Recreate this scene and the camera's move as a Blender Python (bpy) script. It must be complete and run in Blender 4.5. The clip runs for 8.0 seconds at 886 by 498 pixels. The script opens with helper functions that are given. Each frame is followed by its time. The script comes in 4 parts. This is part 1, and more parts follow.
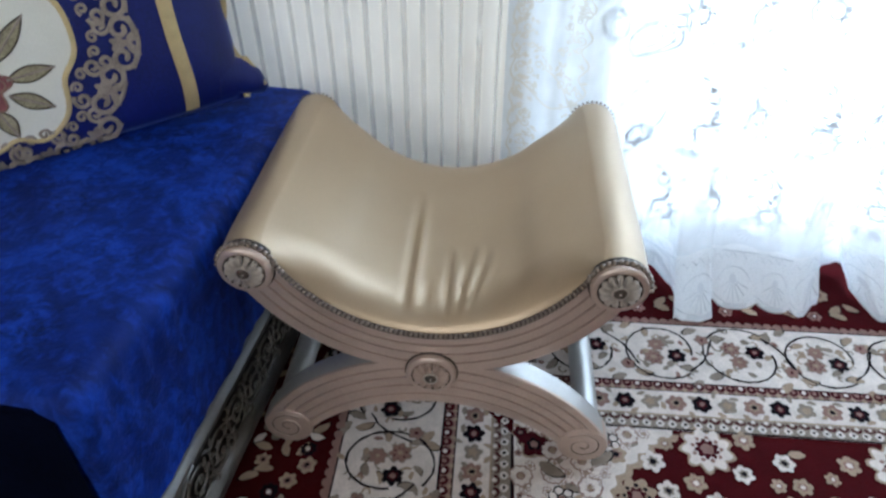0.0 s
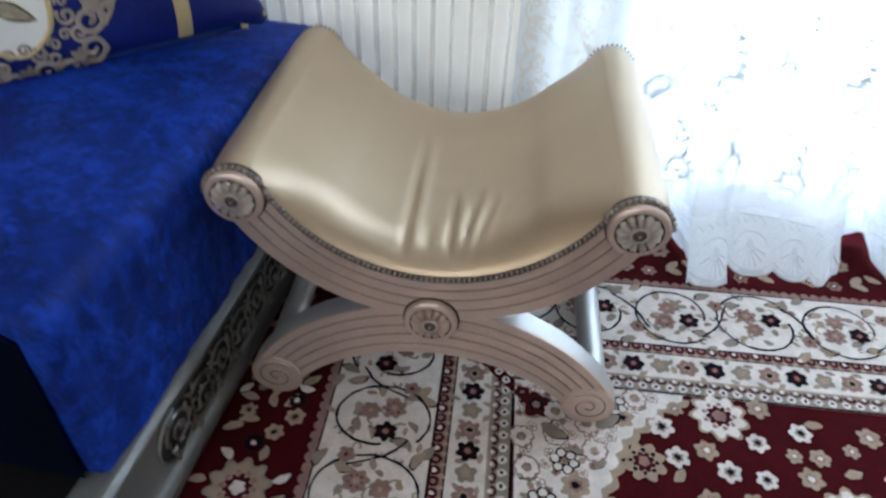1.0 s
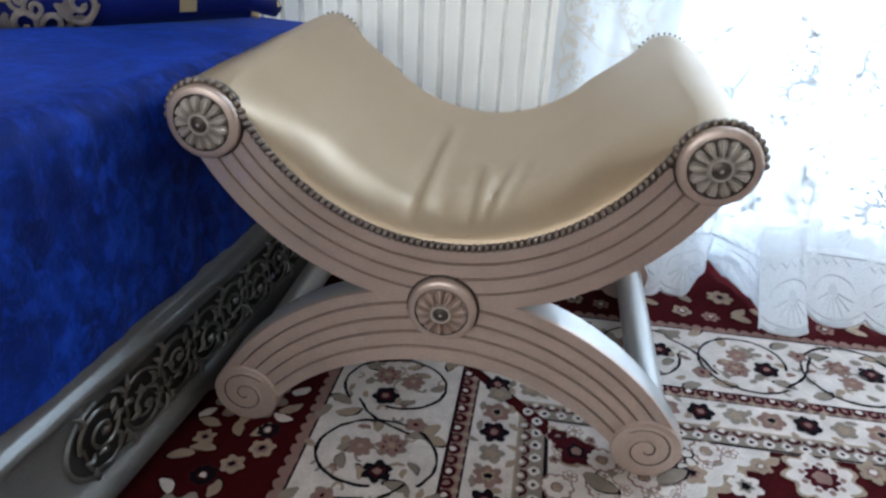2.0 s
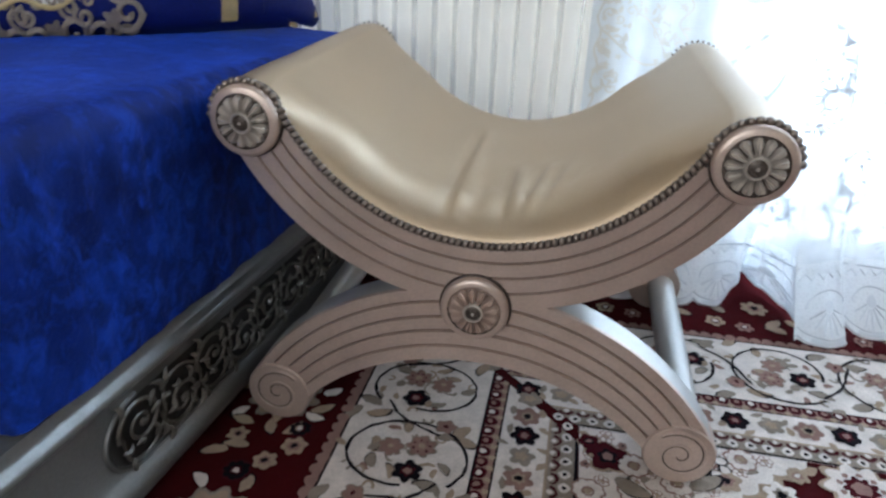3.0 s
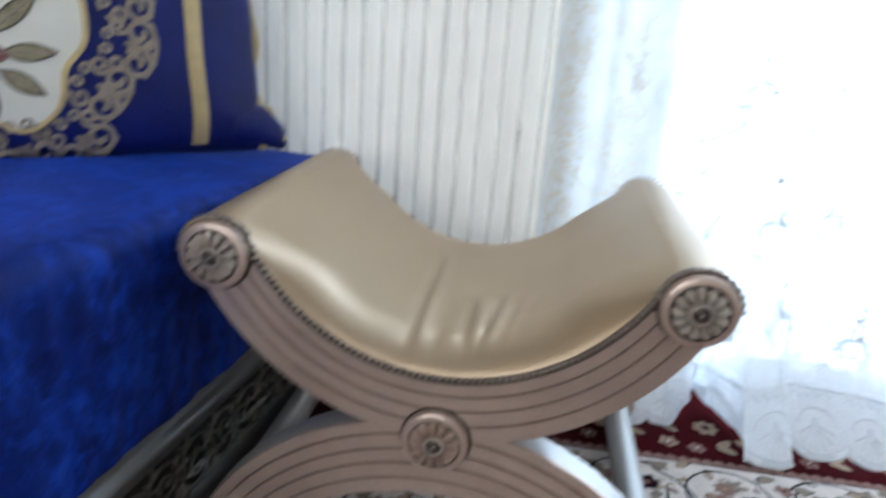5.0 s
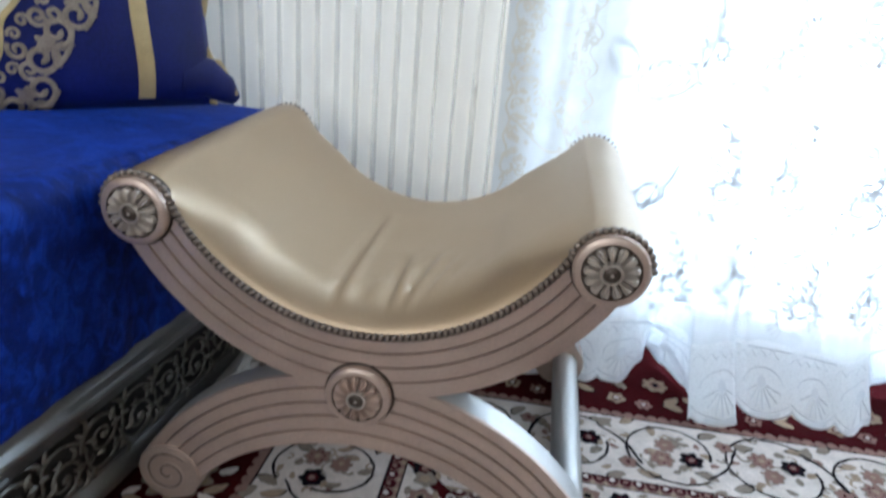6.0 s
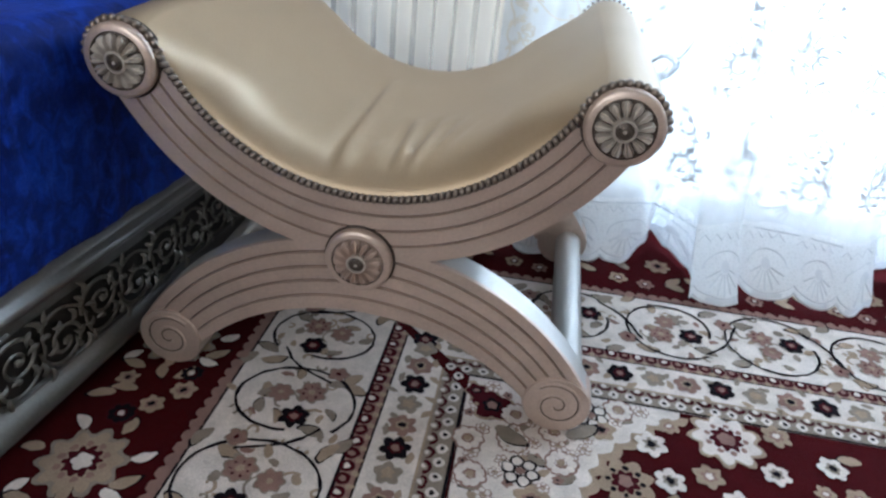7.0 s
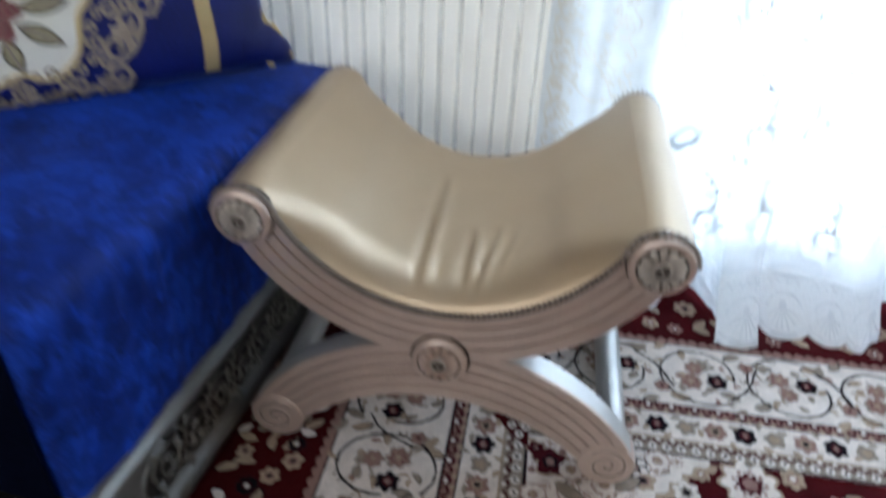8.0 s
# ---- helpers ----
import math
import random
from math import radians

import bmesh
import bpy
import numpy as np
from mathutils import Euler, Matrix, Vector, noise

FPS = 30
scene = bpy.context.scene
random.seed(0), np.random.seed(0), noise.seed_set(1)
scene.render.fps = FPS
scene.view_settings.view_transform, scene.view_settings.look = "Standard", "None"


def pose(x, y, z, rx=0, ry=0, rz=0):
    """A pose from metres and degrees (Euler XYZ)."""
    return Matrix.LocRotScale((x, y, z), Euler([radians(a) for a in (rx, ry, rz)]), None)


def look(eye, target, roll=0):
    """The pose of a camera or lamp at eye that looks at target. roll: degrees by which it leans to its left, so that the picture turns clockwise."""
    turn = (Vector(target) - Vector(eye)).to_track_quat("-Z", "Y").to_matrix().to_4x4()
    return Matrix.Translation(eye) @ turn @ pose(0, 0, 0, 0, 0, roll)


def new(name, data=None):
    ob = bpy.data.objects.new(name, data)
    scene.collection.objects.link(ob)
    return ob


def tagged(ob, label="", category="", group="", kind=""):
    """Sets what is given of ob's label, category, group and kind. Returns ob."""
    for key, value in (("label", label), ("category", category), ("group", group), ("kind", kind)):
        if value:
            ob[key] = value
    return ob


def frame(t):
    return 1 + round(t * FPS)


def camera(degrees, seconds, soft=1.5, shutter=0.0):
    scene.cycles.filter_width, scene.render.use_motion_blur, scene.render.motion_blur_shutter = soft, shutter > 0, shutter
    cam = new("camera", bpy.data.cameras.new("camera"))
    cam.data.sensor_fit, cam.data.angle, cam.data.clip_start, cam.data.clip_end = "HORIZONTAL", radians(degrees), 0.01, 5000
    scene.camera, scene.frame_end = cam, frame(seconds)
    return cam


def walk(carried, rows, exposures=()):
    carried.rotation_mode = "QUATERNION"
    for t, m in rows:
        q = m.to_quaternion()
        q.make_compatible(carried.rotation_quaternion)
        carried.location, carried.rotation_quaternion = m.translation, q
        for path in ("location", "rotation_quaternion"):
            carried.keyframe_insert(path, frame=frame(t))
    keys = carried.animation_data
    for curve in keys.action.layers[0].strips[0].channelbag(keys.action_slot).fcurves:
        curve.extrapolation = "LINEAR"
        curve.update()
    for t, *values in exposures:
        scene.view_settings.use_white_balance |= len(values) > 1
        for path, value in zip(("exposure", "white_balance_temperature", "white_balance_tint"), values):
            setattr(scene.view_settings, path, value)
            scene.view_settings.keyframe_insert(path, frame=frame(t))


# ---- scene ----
cam = camera(65.9, 8.0, soft=2.5, shutter=0.5)
PATH = [
    (0, (0.089, -0.766, 1.114), (-0.049, 0.785, -0.141), -0.4),
    (0.5, (0.069, -0.775, 1.107), (-0.05, 0.741, -0.192), 1.0),
    (1, (0.082, -0.751, 1.009), (-0.053, 0.773, -0.28), 1.7),
    (1.2, (0.098, -0.72, 0.921), (-0.072, 0.882, -0.264), 3.5),
    (2.3, (0.1, -0.702, 0.66), (-0.169, 1.066, -0.235), 2.0),
    (2.5, (0.101, -0.707, 0.665), (-0.137, 1.077, -0.207), 2.9),
    (3, (0.096, -0.722, 0.662), (-0.243, 1.042, -0.217), 1.8),
    (3.5, (0.081, -0.741, 0.671), (-0.318, 1.001, -0.226), 3.9),
    (4, (0.066, -0.753, 0.669), (-0.343, 1.013, -0.174), 3.4),
    (4.5, (0.062, -0.752, 0.679), (-0.31, 1.056, -0.09), 4.2),
    (5, (0.087, -0.729, 0.722), (-0.156, 1.154, 0.092), 4.0),
    (5.2, (0.112, -0.722, 0.733), (-0.043, 1.192, 0.168), 3.3),
    (6.3, (0.193, -0.712, 0.725), (-0.061, 1.071, -0.147), 4.5),
    (6.5, (0.193, -0.71, 0.705), (-0.021, 1.037, -0.244), 5.4),
    (7, (0.187, -0.708, 0.674), (-0.018, 1.009, -0.331), 5.5),
    (7.4, (0.174, -0.662, 0.691), (-0.002, 1.046, -0.335), 4.7),
    (7.5, (0.174, -0.66, 0.698), (-0.005, 1.012, -0.385), 3.6),
    (7.7, (0.130, -0.692, 0.757), (-0.03, 0.93, -0.398), 3.3),
    (8, (0.106, -0.751, 0.934), (-0.13, 0.893, -0.18), 2.2),
]
walk(cam, [(t, look(eye, target, roll)) for t, eye, target, roll in PATH], exposures=((0, -0.36, 5620, 8), (0.6, -0.25, 5620, 8), (7.5, -0.25, 5620, 8), (8, -0.31, 5620, 8)))

# ---- world and light ----
world = bpy.data.worlds.new("sky")
scene.world = world
world.use_nodes = True
wn = world.node_tree.nodes
sky = wn.new("ShaderNodeTexSky")
sky.sky_type = "NISHITA"
sky.sun_disc = False
sky.sun_elevation, sky.sun_rotation = radians(48), radians(20)
world.node_tree.links.new(sky.outputs[0], wn["Background"].inputs[0])
wn["Background"].inputs[1].default_value = 0.12


def area_lamp(name, m, sx, sy, watts, colour):
    d = bpy.data.lights.new(name, "AREA")
    d.shape, d.size, d.size_y, d.energy, d.color = "RECTANGLE", sx, sy, watts, colour
    ob = new(name, d)
    ob.matrix_world = m
    return ob


WIN_X0, WIN_X1, WIN_Z0, WIN_Z1 = 0.50, 2.35, 0.10, 2.42
WALL_Y = 0.86
PIER_X0 = 0.29          # the wall between the added window and the seen one begins here
area_lamp("window_daylight", look((0.85, WALL_Y + 0.27, 1.62), (0.75, -0.60, 0.62)), 2.7, 1.5, 124, (0.72, 0.87, 1.0))
# unseen fill lamp behind the camera, added to brighten the stool's front
area_lamp("front_fill_lamp", look((-0.60, -2.78, 1.35), (0.1, 0, 0.6)), 2.1, 1.3, 42, (1.0, 0.92, 0.80))



# ---- materials ----
def mat(name, colour, rough=0.6, metal=0.0, vary=0.12, scale=12.0, fine=180.0, bump=0.0, bump_scale=None, sheen=0.0, sheen_tint=None, coat=0.0, stretch=(1, 1, 1), rough_vary=0.1, hue=None, spec=0.5):
    m = bpy.data.materials.new(name)
    m.use_nodes = True
    nt = m.node_tree
    n, l = nt.nodes, nt.links
    b = n["Principled BSDF"]
    tc = n.new("ShaderNodeTexCoord")
    mp = n.new("ShaderNodeMapping")
    mp.inputs["Scale"].default_value = stretch
    l.new(tc.outputs["Object"], mp.inputs[0])
    big, small = n.new("ShaderNodeTexNoise"), n.new("ShaderNodeTexNoise")
    for t, sc in ((big, scale), (small, fine)):
        t.inputs["Scale"].default_value = sc
        t.inputs["Detail"].default_value = 4
        l.new(mp.outputs[0], t.inputs["Vector"])
    add = n.new("ShaderNodeMath")
    add.operation = "ADD"
    l.new(big.outputs[0], add.inputs[0])
    l.new(small.outputs[0], add.inputs[1])
    ramp = n.new("ShaderNodeMapRange")
    ramp.inputs[1].default_value, ramp.inputs[2].default_value = 0.65, 1.35
    l.new(add.outputs[0], ramp.inputs[0])
    mix = n.new("ShaderNodeMix")
    mix.data_type = "RGBA"
    lo = [max(0, c * (1 - vary)) for c in colour]
    hi = hue or [min(1, c * (1 + vary)) for c in colour]
    mix.inputs[6].default_value, mix.inputs[7].default_value = (*lo, 1), (*hi, 1)
    l.new(ramp.outputs[0], mix.inputs[0])
    l.new(mix.outputs[2], b.inputs["Base Color"])
    rr = n.new("ShaderNodeMapRange")
    rr.inputs[3].default_value, rr.inputs[4].default_value = max(0.03, rough - rough_vary), min(1, rough + rough_vary)
    l.new(big.outputs[0], rr.inputs[0])
    l.new(rr.outputs[0], b.inputs["Roughness"])
    b.inputs["Metallic"].default_value = metal
    b.inputs["Specular IOR Level"].default_value = spec
    b.inputs["Coat Weight"].default_value = coat
    if sheen:
        b.inputs["Sheen Weight"].default_value = sheen
        b.inputs["Sheen Roughness"].default_value = 0.35
        b.inputs["Sheen Tint"].default_value = (*(sheen_tint or colour), 1)
    if bump:
        bp = n.new("ShaderNodeBump")
        bp.inputs["Strength"].default_value = 1.0
        bp.inputs["Distance"].default_value = bump
        src = small
        if bump_scale:
            src = n.new("ShaderNodeTexNoise")
            src.inputs["Scale"].default_value = bump_scale
            src.inputs["Detail"].default_value = 3
            l.new(mp.outputs[0], src.inputs["Vector"])
        l.new(src.outputs[0], bp.inputs["Height"])
        l.new(bp.outputs[0], b.inputs["Normal"])
    return m



def crushed_velvet():
    """Deep blue pile with brushed, lighter streaks where it lies the other way."""
    m = mat("blue_velvet", (0.0025, 0.009, 0.085), 0.6, 0.0, 0.35, 7, 30, 0.0012, 160, sheen=0.50, sheen_tint=(0.06, 0.15, 0.95), hue=(0.007, 0.026, 0.22), spec=0.12)
    n, l = m.node_tree.nodes, m.node_tree.links
    pb = n["Principled BSDF"]
    old = pb.inputs["Base Color"].links[0].from_socket
    tc, mp, big, fine = n.new("ShaderNodeTexCoord"), n.new("ShaderNodeMapping"), n.new("ShaderNodeTexNoise"), n.new("ShaderNodeTexNoise")
    mp.inputs["Scale"].default_value = (1.0, 1.0, 0.7)
    l.new(tc.outputs["Object"], mp.inputs[0])
    for t, sc, de, di in ((big, 9, 6, 1.2), (fine, 48, 5, 0.8)):
        t.inputs["Scale"].default_value, t.inputs["Detail"].default_value, t.inputs["Distortion"].default_value = sc, de, di
        t.inputs["Roughness"].default_value = 0.65
        l.new(mp.outputs[0], t.inputs["Vector"])
    mul, mr, mix = n.new("ShaderNodeMath"), n.new("ShaderNodeMapRange"), n.new("ShaderNodeMix")
    mul.operation = "MULTIPLY"
    l.new(big.outputs[0], mul.inputs[0])
    l.new(fine.outputs[0], mul.inputs[1])
    mr.inputs[1].default_value, mr.inputs[2].default_value = 0.21, 0.40
    l.new(mul.outputs[0], mr.inputs[0])
    mix.data_type = "RGBA"
    l.new(mr.outputs[0], mix.inputs[0])
    l.new(old, mix.inputs[6])
    mix.inputs[7].default_value = (0.013, 0.052, 0.40, 1)
    l.new(mix.outputs[2], pb.inputs["Base Color"])
    return m


M_FRAME = mat("champagne_lacquer", (0.57, 0.455, 0.39), 0.33, 0.56, 0.12, 14, 260, 0.0004, 70)
M_GLAZE = mat("dark_glaze", (0.035, 0.022, 0.017), 0.5, 0.2, 0.3, 30, 200)
M_PEWTER = mat("antique_pewter", (0.11, 0.088, 0.074), 0.4, 0.6, 0.25, 60, 400, 0.0004)
M_STUD = mat("dark_studs", (0.25, 0.21, 0.18), 0.3, 0.85, 0.35, 80, 400)
M_GROUND = mat("brown_glaze", (0.30, 0.22, 0.185), 0.42, 0.5, 0.25, 60, 400, 0.0004)
M_ROSE_HI = mat("worn_silver", (0.54, 0.49, 0.44), 0.30, 0.4, 0.15, 60, 400)
M_SEAT = mat("gold_leatherette", (0.46, 0.353, 0.238), 0.40, 0.60, 0.05, 7, 420, 0.00012, 700, rough_vary=0.03)
M_TUBE = mat("silver_paint", (0.50, 0.49, 0.47), 0.34, 0.6, 0.08, 14, 240)
M_RAIL = mat("silver_lacquer", (0.20, 0.198, 0.194), 0.38, 0.65, 0.12, 10, 220, 0.0002, 80)
M_RAIL_DARK = mat("near_black_finish", (0.03, 0.029, 0.028), 0.45, 0.3, 0.3, 40, 240)
M_CARVE = mat("antiqued_silver_carving", (0.18, 0.168, 0.15), 0.34, 0.75, 0.35, 45, 300, 0.0006, 120)
M_VELVET = crushed_velvet()
M_PILLOW = mat("navy_satin", (0.006, 0.012, 0.125), 0.5, 0.0, 0.3, 12, 200, 0.0003, 400, sheen=0.2, sheen_tint=(0.1, 0.2, 0.8), spec=0.3)
M_GOLD = mat("gold_ribbon", (0.50, 0.39, 0.20), 0.45, 0.25, 0.2, 30, 500, 0.0003, 900)
M_CREAM = mat("ivory_cloth", (0.70, 0.69, 0.62), 0.7, 0.0, 0.06, 14, 300, 0.0003, 900)
M_EMB = mat("taupe_embroidery", (0.27, 0.225, 0.185), 0.6, 0.1, 0.35, 40, 300, 0.0006, 700)
M_BLACKISH = mat("dark_brown_thread", (0.06, 0.045, 0.03), 0.7, 0.0, 0.3, 40, 300)
M_ROSE = mat("rose_embroidery", (0.20, 0.065, 0.07), 0.7, 0.0, 0.45, 45, 300, 0.0004, 600)
M_LEAF = mat("leaf_embroidery", (0.27, 0.24, 0.15), 0.7, 0.0, 0.5, 50, 300, 0.0004, 600)
M_WALL = mat("white_wall", (0.74, 0.73, 0.70), 0.8, 0.0, 0.05, 3, 80, 0.0006, 120)
M_WALL2 = mat("beige_bounce_wall", (0.58, 0.50, 0.38), 0.8, 0.0, 0.08, 3, 80, 0.0006, 120)
M_CREAMW = mat("cream_wall", (0.62, 0.535, 0.42), 0.8, 0.0, 0.06, 3, 80, 0.0006, 120)
M_CEIL = mat("cream_ceiling", (0.60, 0.58, 0.55), 0.85, 0.0, 0.03, 3, 80)
M_WFRAME = mat("white_window_frame", (0.80, 0.80, 0.80), 0.35, 0.0, 0.03, 5, 80)
M_FLOOR = mat("brown_floorboards", (0.22, 0.13, 0.07), 0.4, 0.0, 0.3, 4, 60, stretch=(6, 1, 1))
PILE = dict(rough=0.95, vary=0.22, scale=35, fine=420, bump=0.0016, bump_scale=520, sheen=0.03, spec=0.06)
M_RED = mat("carpet_red", (0.047, 0.003, 0.0045), **PILE)
M_IVORY = mat("carpet_ivory", (0.63, 0.555, 0.505), **PILE)
M_BEIGE = mat("carpet_beige", (0.33, 0.245, 0.175), **PILE)
M_GREY = mat("carpet_grey", (0.25, 0.205, 0.165), **PILE)
M_ROSEP = mat("carpet_dusty_rose", (0.25, 0.15, 0.125), **PILE)
M_BLACK = mat("carpet_black", (0.009, 0.007, 0.010), **PILE)
M_DARKRED = mat("carpet_dark_red", (0.055, 0.006, 0.010), **PILE)


# ---- building helpers ----
def mesh_of(bm, name, mats, smooth=True, flat_angle=40):
    me = bpy.data.meshes.new(name)
    bmesh.ops.recalc_face_normals(bm, faces=bm.faces)
    bm.to_mesh(me)
    bm.free()
    for m in mats if isinstance(mats, (list, tuple)) else [mats]:
        me.materials.append(m)
    if smooth:
        for p in me.polygons:
            p.use_smooth = True
        me.set_sharp_from_angle(angle=radians(flat_angle))
    return me


def part(name, bm, material, parent=None, label="", smooth=True, angle=40):
    ob = new(name, bm if isinstance(bm, bpy.types.Mesh) else mesh_of(bm, name, material, smooth, angle))
    if parent:
        ob.parent = parent
    return tagged(ob, label)


def thing(name, label, category, group="", kind="", at=(0, 0, 0), turn=0):
    ob = new(name)
    ob.empty_display_size = 0.05
    ob.matrix_world = pose(*at, 0, 0, turn)
    return tagged(ob, label, category, group, kind)


def box(bm, x0, x1, y0, y1, z0, z1, bevel=0.0):
    r = bmesh.ops.create_cube(bm, size=1.0, matrix=Matrix.Translation(((x0 + x1) / 2, (y0 + y1) / 2, (z0 + z1) / 2)) @ Matrix.Diagonal((x1 - x0, y1 - y0, z1 - z0, 1)))
    if bevel:
        es = {e for v in r["verts"] for e in v.link_edges}
        bmesh.ops.bevel(bm, geom=list(es), offset=bevel, segments=3, affect="EDGES", profile=0.5)
    return bm


def structure(name, bm, material, label, category, parent=None, smooth=False):
    ob = new(name, mesh_of(bm, name, material, smooth))
    return tagged(ob, label, category, kind="structure")


def grid(bm, pts, closed_u=False, closed_v=False, mat_fn=None):
    vs = [[bm.verts.new(p) for p in row] for row in pts]
    nu, nv = len(vs), len(vs[0])
    for i in range(nu if closed_u else nu - 1):
        for j in range(nv if closed_v else nv - 1):
            a, b, c, d = vs[i][j], vs[(i + 1) % nu][j], vs[(i + 1) % nu][(j + 1) % nv], vs[i][(j + 1) % nv]
            f = bm.faces.new((a, b, c, d))
            if mat_fn:
                f.material_index = mat_fn(i, j)
    return vs


def tube(bm, pts, radius, sides=6, flat=None, normal=None, mi=0):
    """A tube along pts; radius: a number or a function of 0..1; flat: thickness across the normal, relative."""
    pts = [Vector(p) for p in pts]
    n = len(pts)
    rings = []
    for i, p in enumerate(pts):
        t = (pts[min(i + 1, n - 1)] - pts[max(i - 1, 0)])
        t = t.normalized() if t.length > 1e-9 else Vector((0, 0, 1))
        nn = Vector(normal(p) if callable(normal) else normal) if normal is not None else (Vector((0, 0, 1)) if abs(t.z) < 0.9 else Vector((1, 0, 0)))
        side = t.cross(nn).normalized()
        up = side.cross(t).normalized()
        r = radius(i / (n - 1)) if callable(radius) else radius
        fl = 1.0 if flat is None else flat
        rings.append([bm.verts.new(p + side * r * math.cos(a) + up * r * fl * math.sin(a)) for a in (2 * math.pi * k / sides for k in range(sides))])
    for i in range(n - 1):
        for k in range(sides):
            f = bm.faces.new((rings[i][k], rings[i + 1][k], rings[i + 1][(k + 1) % sides], rings[i][(k + 1) % sides]))
            f.material_index = mi
    for ring in (rings[0][::-1], rings[-1]):
        f = bm.faces.new(ring)
        f.material_index = mi
    return bm


def catmull(pts, per=8):
    P = [Vector(p) for p in pts]
    P = [2 * P[0] - P[1]] + P + [2 * P[-1] - P[-2]]
    out = []
    for i in range(1, len(P) - 2):
        a, b, c, d = P[i - 1], P[i], P[i + 1], P[i + 2]
        for k in range(per):
            t = k / per
            out.append(0.5 * ((2 * b) + (c - a) * t + (2 * a - 5 * b + 4 * c - d) * t * t + (3 * b - a - 3 * c + d) * t ** 3))
    out.append(P[-2])
    return out


# ---- room ----
# south, west, east walls and ceiling are unseen, toned to reflect light
RX0, RX1, RY0, RH = -1.75, 2.75, -2.7, 2.65
bm = bmesh.new()
box(bm, RX0 - 0.15, RX1 + 0.15, RY0 - 0.15, WALL_Y + 0.2, -0.13, -0.013)
structure("floor", bm, M_FLOOR, "brown floorboards beneath the patterned carpet", "floor")
bm = bmesh.new()
box(bm, RX0 - 0.15, RX1 + 0.15, RY0 - 0.15, WALL_Y + 0.2, RH, RH + 0.1)
structure("ceiling", bm, M_CEIL, "plain cream painted ceiling of the room", "ceiling")
bm = bmesh.new()
Y1 = WALL_Y + 0.2
for x0, x1, z0, z1 in ((RX0, PIER_X0 - 1.1, -0.013, RH), (PIER_X0, WIN_X0, WIN_Z0, WIN_Z1), (WIN_X1, RX1, -0.013, RH), (PIER_X0 - 1.1, WIN_X1, -0.013, WIN_Z0), (PIER_X0 - 1.1, WIN_X1, WIN_Z1, RH)):
    box(bm, x0, x1, WALL_Y, Y1, z0, z1)
structure("wall_north", bm, M_WALL, "white painted wall with two tall window openings", "wall")
bm = bmesh.new()
box(bm, RX0 - 0.15, RX0, RY0, Y1, -0.013, RH)
structure("wall_west", bm, M_WALL2, "plain beige papered side wall beside the bed", "wall")
bm = bmesh.new()
for x0, x1, z0, z1 in ((RX0 - 0.15, -1.68, -0.013, RH), (0.48, RX1 + 0.15, -0.013, RH), (-1.68, 0.48, -0.013, 0.68), (-1.68, 0.48, 2.02, RH)):
    box(bm, x0, x1, RY0 - 0.15, RY0, z0, z1)
structure("wall_south", bm, M_CREAMW, "plain cream painted wall with a window opening", "wall")
bm = bmesh.new()
box(bm, RX1, RX1 + 0.15, RY0, Y1, -0.013, RH)
structure("wall_east", bm, M_CREAMW, "plain cream painted side wall of the room", "wall")

M_GLOW = bpy.data.materials.new("bright_overcast_sky")
M_GLOW.use_nodes = True
gb = M_GLOW.node_tree.nodes["Principled BSDF"]
gb.inputs["Base Color"].default_value = (0.8, 0.8, 0.8, 1)
gb.inputs["Emission Color"].default_value = (0.86, 0.94, 1.0, 1)
gb.inputs["Emission Strength"].default_value = 5.5
bm = bmesh.new()
box(bm, -2.5, 5.0, 2.2, 2.25, -1.5, 5.0)
structure("backdrop", bm, M_GLOW, "plain bright overcast sky beyond the window", "sky")

bm = bmesh.new()
box(bm, 0.30, RX1, 0.665, WALL_Y, -0.013, 0.082, 0.004)
structure("trim", bm, M_WFRAME, "low white step below the window, behind the lace", "trim")
bm = bmesh.new()
box(bm, 0.32, RX1 - 0.02, 0.672, 0.690, 0.082, 0.090, 0.002)
structure("trim_seal", bm, M_TUBE, "thin grey sealing strip along the white step", "trim")
win = thing("window_1", "tall white-framed window flooded with bright daylight", "window", kind="structure", at=(0, WALL_Y + 0.05, 0))
xm = 1.35
for n_, b in (("window_frame", (WIN_X0, WIN_X0 + 0.05, WIN_Z0, WIN_Z1)), ("window_frame", (WIN_X1 - 0.05, WIN_X1, WIN_Z0, WIN_Z1)), ("window_frame", (xm - 0.04, xm + 0.04, WIN_Z0 + 0.05, WIN_Z1 - 0.05)),
              ("window_sill", (WIN_X0 + 0.05, WIN_X1 - 0.05, WIN_Z0, WIN_Z0 + 0.05)), ("window_frame", (WIN_X0 + 0.05, WIN_X1 - 0.05, WIN_Z1 - 0.05, WIN_Z1))):
    part(n_, box(bmesh.new(), b[0], b[1], 0, 0.05, b[2], b[3], 0.004), M_WFRAME, win)

# unseen second window, added so that daylight comes through the drape
win2 = thing("window_2", "tall white-framed window hidden behind the ivory drape", "window", kind="structure", at=(0, WALL_Y + 0.05, 0))
xa, xb = PIER_X0 - 1.1, PIER_X0
for n_, b in (("window_frame", (xa, xa + 0.05, WIN_Z0, WIN_Z1)), ("window_frame", (xb - 0.05, xb, WIN_Z0, WIN_Z1)),
              ("window_sill", (xa + 0.05, xb - 0.05, WIN_Z0, WIN_Z0 + 0.05)), ("window_frame", (xa + 0.05, xb - 0.05, WIN_Z1 - 0.05, WIN_Z1))):
    part(n_, box(bmesh.new(), b[0], b[1], 0, 0.05, b[2], b[3], 0.004), M_WFRAME, win2)

